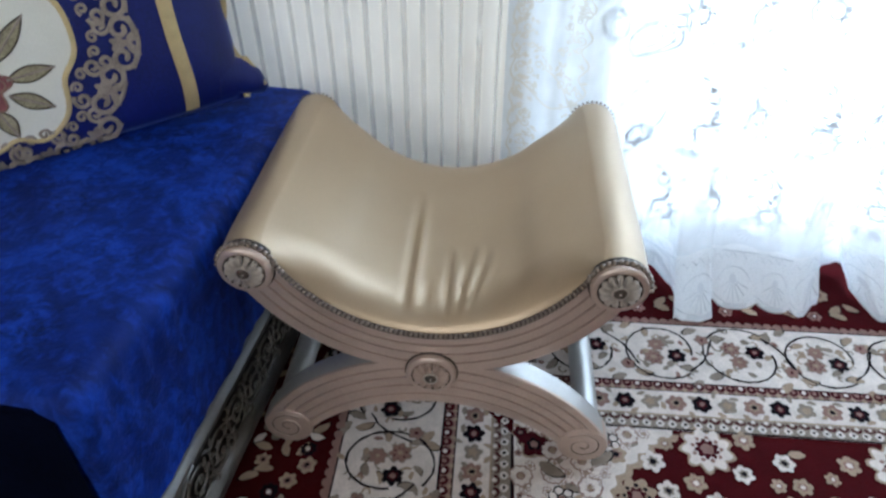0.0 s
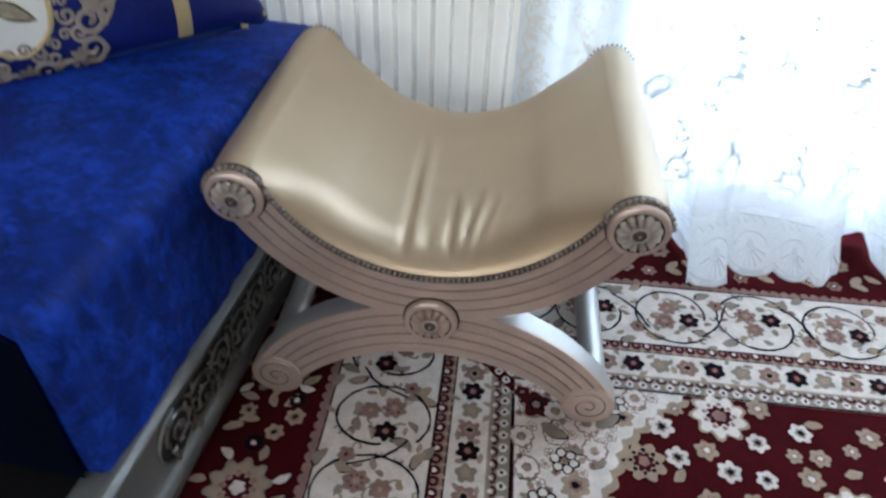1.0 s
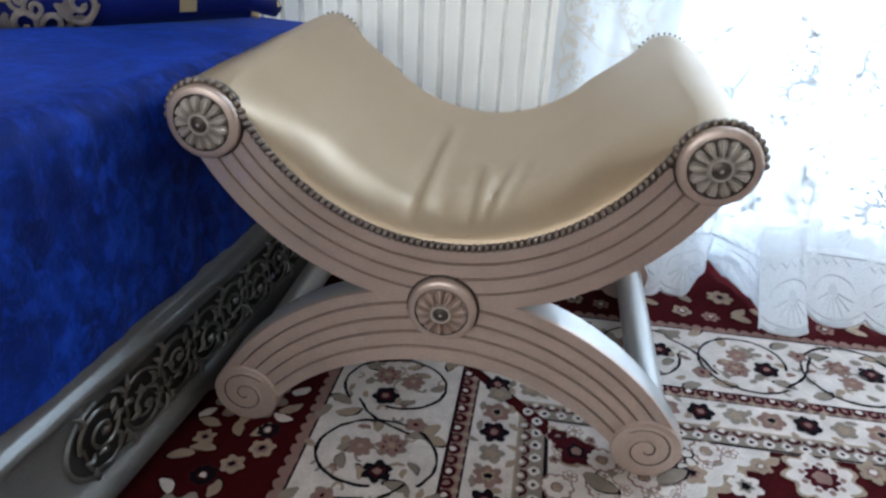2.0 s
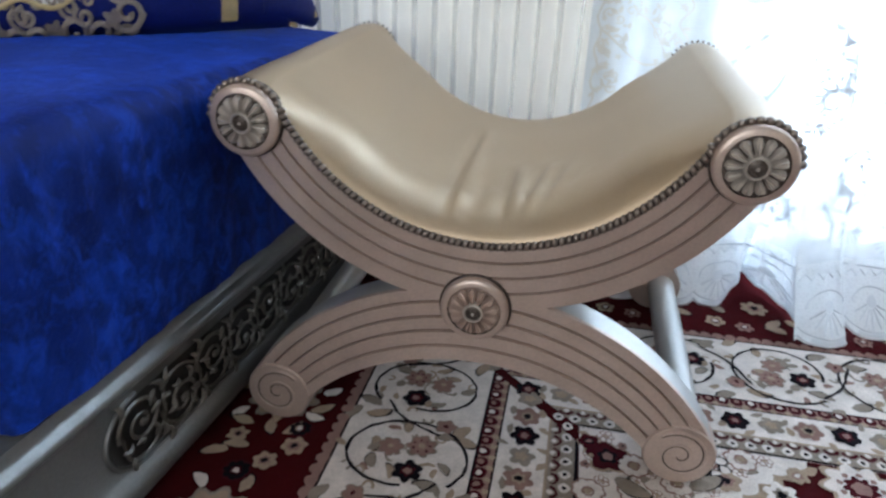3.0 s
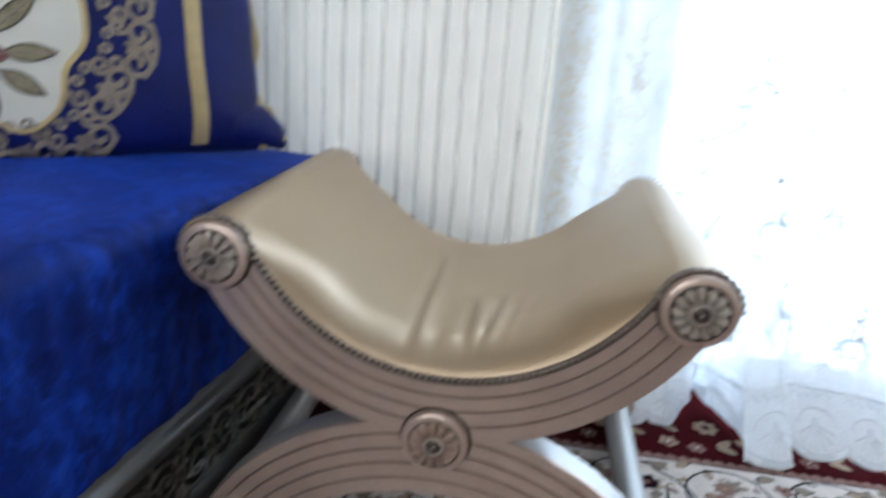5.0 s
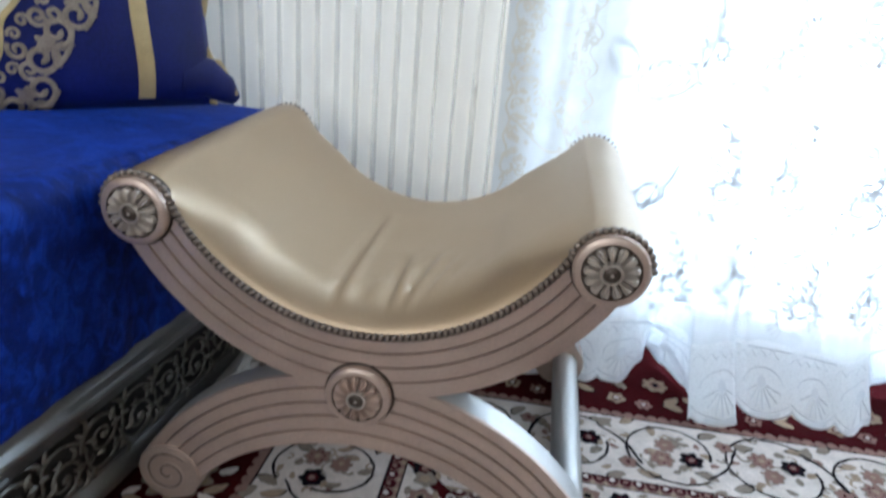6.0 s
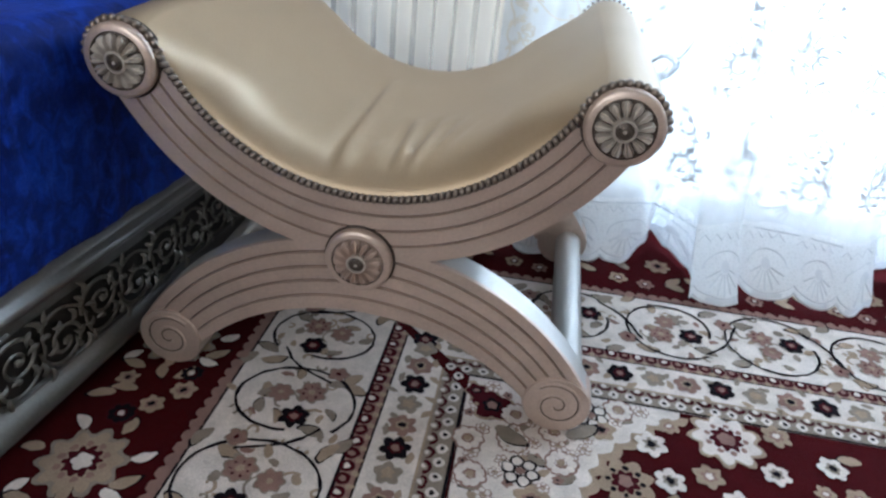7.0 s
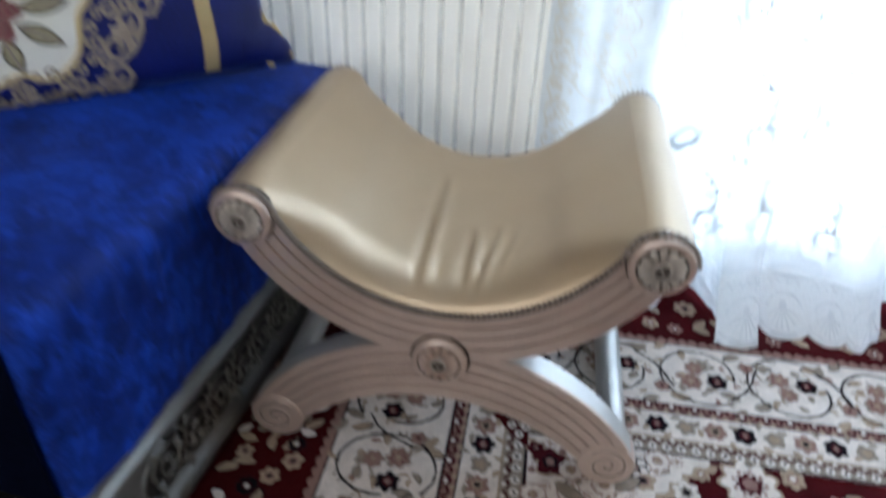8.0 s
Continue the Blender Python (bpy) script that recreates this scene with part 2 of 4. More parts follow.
# ---- stool ----
SEAT_D = 0.50
ROS_X, ROS_Z, ROS_R = 0.28, 0.441, 0.0425
U_C, U_R = 0.584, 0.2745          # upper edge of the curved arm
V_C, V_R = 0.568, 0.342          # its lower edge
A_C, A_R = -0.112, 0.362         # upper edge of the arched leg
B_C, B_R = -0.174, 0.316         # its lower edge
FOOT_X, FOOT_Z, FOOT_R = 0.274, 0.047, 0.046
PANEL_T = 0.042


def on_circle(c, r, x, sign):
    return c + sign * math.sqrt(max(r * r - x * x, 0))


def ridged_band(lower, upper, grooves, y0, depth=0.0026, gw=0.018, steps=72):
    """A curved board between two edge curves of 0..1, with engraved lines along it on the front."""
    ss = [0.0, 0.02]
    prof = [0.004, 0.0]
    mats = []
    for g in grooves:
        ss += [g - gw * 1.5, g - gw * 0.8, g - gw * 0.3, g + gw * 0.3, g + gw]
        prof += [0.0, -0.0017, depth, depth, 0.0]
    ss += [0.98, 1.0]
    prof += [0.0, 0.004]
    bm = bmesh.new()
    rows = []
    for i in range(steps + 1):
        t = i / steps
        a, b = lower(t), upper(t)
        row = [Vector((a[0] + (b[0] - a[0]) * s, y0 + p, a[1] + (b[1] - a[1]) * s)) for s, p in zip(ss, prof)]
        row += [Vector((b[0], y0 + PANEL_T, b[1])), Vector((a[0], y0 + PANEL_T, a[1]))]
        rows.append(row)
    ng = len(grooves)
    dark = {4 + 5 * k for k in range(ng)}
    edge = {len(ss) - 1, len(ss) + 1}
    vs = grid(bm, rows, closed_v=True, mat_fn=lambda i, j: 1 if j in dark else 2 if j in edge else 0)
    bm.faces.new(vs[0])
    bm.faces.new(vs[-1][::-1])
    return bm


def arm_board():
    def up(t):
        x = -0.229 + 0.458 * t
        return x, on_circle(U_C, U_R, x, -1)

    def lo(t):
        x = -0.313 + 0.626 * t
        return x, on_circle(V_C, V_R, x, -1)
    return ridged_band(lo, up, (0.28, 0.53, 0.77), 0.0)


def leg_board():
    def up(t):
        a = radians(152 - 124 * t)
        return A_R * math.cos(a), A_C + A_R * math.sin(a)

    def lo(t):
        a = radians(135.5 - 91 * t)
        return B_R * math.cos(a), B_C + B_R * math.sin(a)
    return ridged_band(lo, up, (0.22, 0.43, 0.62, 0.82), 0.0025)


def foot_scroll(sx):
    bm = bmesh.new()
    rings = []
    for r, y in ((0.0, -0.001), (0.035, -0.001), (FOOT_R - 0.002, 0.0), (FOOT_R, 0.003), (FOOT_R, PANEL_T)):
        if r == 0:
            continue
        rings.append([Vector((FOOT_X * sx + r * math.cos(a), y, FOOT_Z + r * math.sin(a))) for a in (2 * math.pi * k / 40 for k in range(40))])
    vs = grid(bm, rings, closed_v=True)
    bm.faces.new(vs[0])
    bm.faces.new(vs[-1])
    turns = 1.75
    pts, pts2 = [], []
    for k in range(70):
        q = k / 69
        r = (FOOT_R - 0.0075) * (1 - q) + 0.006 * q
        a = (math.pi * 0.75) - q * turns * 2 * math.pi
        pts.append((sx * (FOOT_X + r * math.cos(a)), -0.0012, FOOT_Z + r * math.sin(a)))
        r2 = r - 0.0026
        pts2.append((sx * (FOOT_X + r2 * math.cos(a)), -0.0014, FOOT_Z + r2 * math.sin(a)))
    tube(bm, pts, 0.0024, 6, flat=0.7, normal=(0, -1, 0))
    tube(bm, pts2, 0.0011, 5, flat=0.5, normal=(0, -1, 0), mi=1)
    return bm


def disc_rings(bm, prof, seg=48, mi=None):
    rings = [[Vector((r * math.cos(a), y, r * math.sin(a))) for a in (2 * math.pi * k / seg for k in range(seg))] for r, y in prof]
    vs = grid(bm, rings, closed_v=True, mat_fn=(lambda i, j: mi[i]) if mi else None)
    bm.faces.new(vs[-1])


def rosette(parent, x, z, pale=False):
    """A turned disc with a ring of hollow petals and a beaded button."""
    R = ROS_R
    bm = bmesh.new()
    disc_rings(bm, [(R + 0.0025, 0.012), (R + 0.0025, -0.002), (R, -0.002), (R, -0.009), (R - 0.0018, -0.0112), (R - 0.005, -0.0123), (0.0330, -0.0128), (0.0318, -0.0108), (0.010, -0.0104)], mi=[1, 1, 0, 0, 0, 0, 1, 2])
    ob = part("rosette", bm, [M_FRAME, M_GLAZE, M_GROUND if pale else M_PEWTER], parent)
    ob.location = (x, 0, z)
    b = bmesh.new()
    rows = []
    for i in range(11):
        q = i / 10
        rr = 0.0110 + 0.0202 * q
        w = (0.0012 + 0.0062 * q) * (1.0 if q < 0.6 else math.sqrt(max(0.0, 1 - ((q - 0.6) / 0.4) ** 2)))
        h = 0.0078 * (1.0 if q < 0.75 else math.sqrt(max(0.0, 1 - ((q - 0.75) / 0.25) ** 2))) + 0.0004
        cup = (0.0, 0.75, 1.0, 0.80 - 0.2 * q, 0.68 - 0.25 * q, 0.80 - 0.2 * q, 1.0, 0.75, 0.0)
        rows.append([Vector((rr, -0.0113 - h * c, (w + 0.0001) * (-1 + 2 * k / 8))) for k, c in enumerate(cup)])
    grid(b, rows)
    petal_me = mesh_of(b, "petal", M_FRAME if pale else M_ROSE_HI, True, 75)
    for k in range(13):
        p = part("petal", petal_me, None, ob)
        p.matrix_local = Matrix.Rotation(-2 * math.pi * (k + 0.5) / 13, 4, "Y")
    b = bmesh.new()
    disc_rings(b, [(0.0130, -0.010), (0.0130, -0.0180), (0.0118, -0.0198), (0.0104, -0.0198), (0.0096, -0.0180), (0.0092, -0.0182), (0.006, -0.0200), (0.002, -0.0208)], 28, mi=[0, 0, 0, 0, 1, 1, 1])
    for ring, cnt in ((0.0030, 6), (0.0066, 13)):
        for k in range(cnt):
            an = 2 * math.pi * k / cnt
            bmesh.ops.create_icosphere(b, subdivisions=1, radius=0.0014, matrix=Matrix.Translation((ring * math.cos(an), -0.0202, ring * math.sin(an))))
    for f in b.faces:
        if len(f.verts) == 3:
            f.material_index = 1
    part("button", b, [M_ROSE_HI, M_PEWTER], ob, "dark beaded pewter button")
    return ob


def profile_points(kind):
    """The seat's line from one side to the other, at its sewn edge (0) or over its crown (1)."""
    r = 0.043 if kind == 0 else 0.0475
    ur = U_R - (0.0 if kind == 0 else 0.040)
    right = []
    for x in (0.0, 0.05, 0.10, 0.15, 0.190) if kind == 0 else (0.0, 0.045, 0.09, 0.135, 0.172):
        right.append((x, on_circle(U_C, ur, x, -1)))
    for a in (150, 124, 98, 72, 45, 15, -15, -45, -70) if kind == 0 else (138, 112, 85, 60, 35, 10, -15, -45, -70):
        right.append((ROS_X + r * math.cos(radians(a)), ROS_Z + r * math.sin(radians(a))))
    left = [(-x, z) for x, z in right[:0:-1]]
    return catmull([Vector((x, 0, z)) for x, z in left + right], 7)


def seat_mesh():
    p0, p1 = profile_points(0), profile_points(1)
    LIP = 0.076
    lip = [0.002, 0.003, 0.006, 0.010, 0.016, 0.024, 0.033, 0.044, 0.058, LIP]
    ys = lip + [LIP + (SEAT_D - 2 * LIP) * k / 44 for k in range(1, 44)]
    ys += [SEAT_D - y for y in lip[::-1]]
    creases = ((-0.047, 0.046, -0.050, 0.34, 0.0080, 0.0068), (0.023, 0.036, 0.019, 0.18, 0.0068, 0.006), (0.040, 0.034, 0.061, 0.18, 0.0066, 0.0054),
               (0.062, 0.038, 0.088, 0.16, 0.0042, 0.005), (-0.012, 0.040, -0.010, 0.10, 0.0028, 0.006), (0.085, 0.05, 0.105, 0.12, 0.0016, 0.007))
    bm = bmesh.new()
    rows = []
    for y in ys:
        e = min(y, SEAT_D - y)
        w = 1.0 if e >= LIP else max(0.0, 1 - ((LIP - e) / (LIP - 0.002)) ** 2.0) ** 0.62
        row = []
        for a, b in zip(p0, p1):
            p = a.lerp(b, w)
            p.y = y
            dz = 0.0
            if abs(p.x) < 0.13:
                for x0, ya, x1, yb, d, sw in creases:
                    q = (y - ya) / (yb - ya)
                    if -0.25 < q < 1.25:
                        xc = x0 + (x1 - x0) * q
                        fade = max(0.0, 1 - abs(2 * q - 0.8) ** 2 / 1.6)
                        u = (p.x - xc) / sw
                        dz += fade * d * (-math.exp(-u * u) + 0.75 * math.exp(-((u - 1.9) ** 2) / 1.6))
            p.z += dz * w + 0.0012 * noise.noise(Vector((p.x * 9, y * 9, 0)))
            row.append(p)
        rows.append(row)
    grid(bm, rows)
    return bm


def stool():
    st = thing("stool", "curule stool with gold leatherette seat and champagne carved frame", "stool")
    arm, leg = mesh_of(arm_board(), "arm", [M_FRAME, M_GLAZE, M_TUBE], True, 30), mesh_of(leg_board(), "leg", [M_FRAME, M_GLAZE, M_TUBE], True, 30)
    feet = [mesh_of(foot_scroll(s), "scroll_foot", [M_FRAME, M_GLAZE], True, 35) for s in (-1, 1)]
    for side in (0, 1):
        m = Matrix.Identity(4) if side == 0 else Matrix.Translation((0, SEAT_D, 0)) @ Matrix.Rotation(math.pi, 4, "Z")
        pf = part("front_frame" if side == 0 else "back_frame", arm, None, st)
        pf.matrix_local = m
        part("arched_leg", leg, None, pf)
        for f in feet:
            part("scroll_foot", f, None, pf)
    for x, z in ((-ROS_X, ROS_Z), (ROS_X, ROS_Z), (0, 0.229)):
        rosette(st, x, z, x == 0)
    part("seat", seat_mesh(), M_SEAT, st, "satin gold leatherette seat, creased in front", angle=80)
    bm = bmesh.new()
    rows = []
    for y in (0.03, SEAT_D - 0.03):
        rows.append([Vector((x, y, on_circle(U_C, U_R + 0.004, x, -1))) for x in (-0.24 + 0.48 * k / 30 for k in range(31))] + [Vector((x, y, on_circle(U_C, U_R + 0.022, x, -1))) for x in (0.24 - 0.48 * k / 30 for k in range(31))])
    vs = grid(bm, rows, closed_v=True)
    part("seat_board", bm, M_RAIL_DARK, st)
    for s in (-1, 1):
        bm = bmesh.new()
        tube(bm, [(s * 0.285, 0.03, 0.05), (s * 0.285, SEAT_D - 0.03, 0.05)], 0.0235, 24)
        part("stretcher", bm, M_TUBE, st, "round silver-painted stretcher")
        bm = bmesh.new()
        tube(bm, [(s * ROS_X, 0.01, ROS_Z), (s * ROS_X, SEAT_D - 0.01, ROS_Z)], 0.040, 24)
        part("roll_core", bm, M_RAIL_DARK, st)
    # row of studs
    b = bmesh.new()
    bmesh.ops.create_icosphere(b, subdivisions=2, radius=0.0054, matrix=Matrix.Diagonal((0.72, 0.95, 1.12, 1)))
    stud = mesh_of(b, "stud", M_STUD)
    line = []
    a0 = math.degrees(math.asin(0.238 / U_R))
    for k in range(71):
        a = -a0 + 2 * a0 * k / 70
        line.append((U_R * math.sin(radians(a)) * 0.990, U_C - U_R * math.cos(radians(a)) * 0.990, -a + 24))
    for s in (-1, 1):
        for k in range(15):
            a = 162 - 158 * k / 14
            line.append((s * (ROS_X + 0.0455 * math.cos(radians(a))), ROS_Z + 0.0455 * math.sin(radians(a)), s * (90 - a)))
    b = bmesh.new()
    tube(b, [(U_R * 0.992 * math.sin(radians(-a0 + 2 * a0 * k / 60)), 0.0, U_C - U_R * 0.992 * math.cos(radians(-a0 + 2 * a0 * k / 60))) for k in range(61)], 0.0046, 6, normal=(0, -1, 0))
    part("trim_cord", b, M_GLAZE, st, "dark braided trim along the seat edge")
    for x, z, lean, back in [(*p, 0) for p in line] + [(*p, 1) for p in line]:
        o = part("stud", stud, None, st)
        o.location = (x, SEAT_D - 0.003 if back else -0.001, z)
        o.rotation_euler = (0, radians(lean), 0)
        if back:
            o.scale = (0.6, 0.45, 0.4)
        elif abs(x) > 0.238:
            o.scale = (1.22, 0.92, 0.78)
    return st


stool()

# ---- bed ----
BED_AT, BED_TURN = (-0.36, 0, 0), -5.0      # local x points out of the bed's side, y along it
COVER_U0, COVER_U1 = -0.312, 0.60


# base coloured black to stand in for the shade at the bed's end
M_BASE = mat("shaded_bed_base", (0.006, 0.006, 0.007), 0.9, 0.0, 0.3, 20, 200, spec=0.1)


def bed():
    bd = thing("bed", "low bed with silver rail carved with scrolling leaves", "bed", at=BED_AT, turn=BED_TURN)
    u0, u1 = -1.25, 0.70
    bm = bmesh.new()
    # section of the rail: (out, up)
    sec = [(-0.03, 0.012), (0.006, 0.012), (0.014, 0.020), (0.014, 0.040), (0.006, 0.052), (0.0, 0.058), (0.0, 0.158), (0.002, 0.163), (0.008, 0.166), (0.012, 0.173), (0.010, 0.180), (0.003, 0.184), (0.001, 0.188), (0.002, 0.203), (-0.03, 0.203)]
    rows = [[Vector((x, u, z)) for x, z in sec] for u in (u0, u1)]
    vs = grid(bm, rows, closed_v=True)
    bm.faces.new(vs[0])
    bm.faces.new(vs[-1])
    part("side_rail", bm, M_RAIL, bd, "silver side rail with rounded mouldings", angle=50)
    bm = bmesh.new()
    box(bm, -1.15, -0.031, u0, u1, 0.10, 0.19)
    part("bed_base", bm, M_BASE, bd, smooth=False)
    for x in (-1.05, -0.10):
        for u in (u0 + 0.06, u1 - 0.08):
            part("leg", box(bmesh.new(), x - 0.03, x + 0.03, u - 0.03, u + 0.03, -0.001, 0.10, 0.006), M_RAIL_DARK, bd)
    return bd


BED = bed()


def cover_z(u):
    q = (u - COVER_U0) / (COVER_U1 - COVER_U0)
    return 0.493 - 0.042 * min(1, max(0, q))


def cover():
    cv = thing("bedspread", "royal blue crushed velvet bedspread draped over the mattress", "bedspread", at=BED_AT, turn=BED_TURN)
    bm = bmesh.new()
    rows = []
    R = 0.036
    N = 150
    for i in range(N + 1):
        u = COVER_U0 + (COVER_U1 - COVER_U0) * i / N
        end = min(u - COVER_U0, COVER_U1 - u)
        drop = 0.0
        if end < 0.024:
            drop = 0.024 - math.sqrt(max(0, 0.024 ** 2 - (0.024 - end) ** 2))
        zt = cover_z(u) - drop
        ins = drop * 0.5
        row = []
        sec = []
        for k in range(14):
            sec.append((0.010, 0.207 + (zt - R - 0.207) * k / 13))
        for k in range(1, 9):
            a = radians(90 * k / 8)
            sec.append((0.010 - R + R * math.cos(a), zt - R + R * math.sin(a)))
        for k in range(1, 26):
            sec.append((-0.026 - 1.07 * k / 25, zt + 0.006 * math.sin(math.pi * k / 25)))
        for k, (x, z) in enumerate(sec):
            side = max(0.0, min(1.0, (0.44 - z) / 0.25))
            crest = math.exp(-((z - zt + 0.05) / 0.05) ** 2)
            fold = 0.006 * side * noise.noise(Vector((u * 14, z * 2.0, 3))) + 0.0025 * noise.noise(Vector((u * 40, z * 5, 9))) + 0.0035 * crest * noise.noise(Vector((u * 55, z * 6, 4)))
            bumpz = 0.004 * noise.noise(Vector((u * 7, x * 7, 1)))
            row.append(Vector((x + (fold if x > -0.04 else 0) - ins, u, z + (bumpz if x < -0.02 else 0) + (0.004 * noise.noise(Vector((u * 9, 0, 5))) if k == 0 else 0))))
        rows.append(row)
    vs = grid(bm, rows)
    for r in (vs[0], vs[-1]):
        low = [bm.verts.new((v.co.x, v.co.y, 0.205)) for v in r if v.co.x < -0.03]
        top = [v for v in r if v.co.x < -0.03]
        for k in range(len(top) - 1):
            bm.faces.new((top[k], top[k + 1], low[k + 1], low[k]))
        n_side = [v for v in r if v.co.x >= -0.03]
        bm.faces.new(n_side + [top[0], low[0]])
    part("velvet_spread", bm, M_VELVET, cv, angle=60)
    return cv


cover()


# near-black sheet that paints the shade on the bedspread's end face
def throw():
    tw = thing("shaded_cover_end", "blue-black velvet throw hanging over the bed's open end", "throw", at=BED_AT, turn=BED_TURN)
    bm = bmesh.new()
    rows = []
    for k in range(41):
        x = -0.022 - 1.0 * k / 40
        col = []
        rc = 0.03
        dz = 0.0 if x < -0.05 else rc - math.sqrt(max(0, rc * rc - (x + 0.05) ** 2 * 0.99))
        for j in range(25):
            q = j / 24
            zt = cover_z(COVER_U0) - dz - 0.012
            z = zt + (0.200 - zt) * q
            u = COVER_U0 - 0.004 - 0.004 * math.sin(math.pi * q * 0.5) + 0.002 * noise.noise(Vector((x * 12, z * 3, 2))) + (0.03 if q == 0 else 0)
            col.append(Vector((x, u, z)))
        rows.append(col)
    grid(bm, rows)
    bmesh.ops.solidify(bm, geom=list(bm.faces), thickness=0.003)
    part("shaded_end_cloth", bm, M_SHADED_END, tw, angle=80)


# shade put into the colour: a near-black copy of the blue velvet
M_SHADED_END = mat("shaded_velvet", (0.0025, 0.004, 0.016), 0.95, 0.0, 0.4, 9, 120, 0.0005, 400, spec=0.05, sheen=0.10, sheen_tint=(0.06, 0.12, 0.7))
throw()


# carved scrolls on the rail, in the bed's own axes
def carving():
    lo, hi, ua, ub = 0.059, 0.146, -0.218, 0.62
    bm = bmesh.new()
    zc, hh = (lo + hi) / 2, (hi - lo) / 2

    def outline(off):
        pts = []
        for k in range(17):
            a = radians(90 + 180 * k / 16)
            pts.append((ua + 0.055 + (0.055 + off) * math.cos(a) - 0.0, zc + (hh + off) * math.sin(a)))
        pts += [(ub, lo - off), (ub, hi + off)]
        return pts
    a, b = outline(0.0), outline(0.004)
    # flat near-black face laid on the rail behind the scrolls
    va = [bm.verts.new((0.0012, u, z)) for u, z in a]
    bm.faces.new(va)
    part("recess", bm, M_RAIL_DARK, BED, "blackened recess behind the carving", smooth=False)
    bm = bmesh.new()
    tube(bm, [(0.0016, u, z) for u, z in b], 0.0032, 6, normal=(1, 0, 0))
    part("recess_edge", bm, M_RAIL, BED)
    pitch = 0.074
    k = 0
    u = ua + 0.052
    while u < ub - 0.03:
        s = 1 if k % 2 == 0 else -1
        bm = bmesh.new()
        cz = zc + s * 0.010
        pts = []
        for i in range(46):
            q = i / 45
            r = 0.029 * (1 - q) + 0.005
            an = s * (math.pi * 1.05 - q * 3.4 * math.pi)
            pts.append((0.005 + 0.004 * q, u + r * math.cos(an) * 1.12, cz + r * math.sin(an) * 0.98))
        tube(bm, pts, lambda q: 0.0034 - 0.0014 * q, 6, flat=0.7, normal=(1, 0, 0))
        bmesh.ops.create_icosphere(bm, subdivisions=1, radius=0.0062, matrix=Matrix.Translation((0.009, u, cz)) @ Matrix.Diagonal((0.6, 1, 1, 1)))
        # stem to the next scroll, and curling leaves
        stem = catmull([(0.004, u - 0.031, cz - s * 0.004), (0.005, u - 0.026, zc - s * 0.028), (0.006, u + 0.004, zc - s * 0.037), (0.005, u + 0.034, zc - s * 0.022), (0.004, u + 0.046, zc)], 6)
        tube(bm, stem, 0.0024, 6, flat=0.7, normal=(1, 0, 0))
        for (du, dz, an, ln) in ((0.040, s * 0.026, s * 60, 0.026), (0.046, -s * 0.014, -s * 20, 0.022), (-0.020, -s * 0.030, -s * 150, 0.020), (0.018, -s * 0.026, s * 25, 0.020), (0.036, s * 0.010, s * 120, 0.018), (0.030, s * 0.034, s * 170, 0.020), (-0.030, s * 0.034, s * 40, 0.022), (0.000, -s * 0.020, s * 100, 0.014), (-0.034, -s * 0.012, -s * 60, 0.016), (0.030, -s * 0.036, s * 10, 0.018)):
            lf = []
            for i in range(8):
                q = i / 7
                aa = radians(an + 70 * q * s)
                lf.append((0.005 + 0.003 * math.sin(math.pi * q), u + du + ln * q * math.cos(aa), zc + dz + ln * q * math.sin(aa)))
            tube(bm, lf, lambda q: 0.0042 * math.sin(math.pi * min(0.97, 0.12 + 0.85 * q)), 6, flat=0.7, normal=(1, 0, 0))
        part("carved_scroll", bm, M_CARVE, BED)
        u += pitch
        k += 1


carving()

# ---- pillow ----
PIL_W, PIL_H, PIL_T = 0.98, 0.58, 0.17


def pillow_front(x, z):
    """Height of the front face over the pillow's middle plane; x from -1 to 1, z from 0 to 1."""
    a = max(0.0, 1 - abs(x) ** 3.2)
    b = max(0.0, 1 - abs(2 * z - 1) ** 2.6)
    return PIL_T * 0.5 * (a * b) ** 0.42


def on_pillow(px, pz, off=0.0):
    """A place on the front face; px metres from the middle, pz metres over the bottom edge."""
    d = pillow_front(px / (PIL_W / 2), pz / PIL_H)
    return Vector((px, -d - off, pz))


def pillow_patch(bm, outline, cx, cz, off, rings=6, mi=0):
    rows = []
    for k in range(rings + 1):
        q = 0.02 + 0.98 * k / rings
        rows.append([on_pillow(cx + (x - cx) * q, cz + (z - cz) * q, off) for x, z in outline])
    vs = grid(bm, rows, closed_v=True, mat_fn=lambda i, j: mi)
    bm.faces.new(vs[0]).material_index = mi


def pillow_line(bm, pts, r, off=0.002, mi=0, flat=0.45):
    tube(bm, [on_pillow(x, z, off) for x, z in pts], r, 6, flat=flat, normal=(0, -1, 0), mi=mi)


def spiral(cx, cz, r, start, turns, end=0.18, n=30):
    return [(cx + r * (1 - (1 - end) * i / n) * math.cos(start + turns * 2 * math.pi * i / n), cz + r * (1 - (1 - end) * i / n) * math.sin(start + turns * 2 * math.pi * i / n)) for i in range(n + 1)]


def leaf_outline(cx, cz, an, ln, w):
    ca, sa = math.cos(an), math.sin(an)
    pts = [(ln * q, w * math.sin(math.pi * q) * (1 - 0.3 * q)) for q in (i / 8 for i in range(9))] + [(ln * q, -w * math.sin(math.pi * q) * (1 - 0.3 * q)) for q in (i / 8 for i in range(7, 0, -1))]
    return [(cx + x * ca - y * sa, cz + x * sa + y * ca) for x, y in pts]


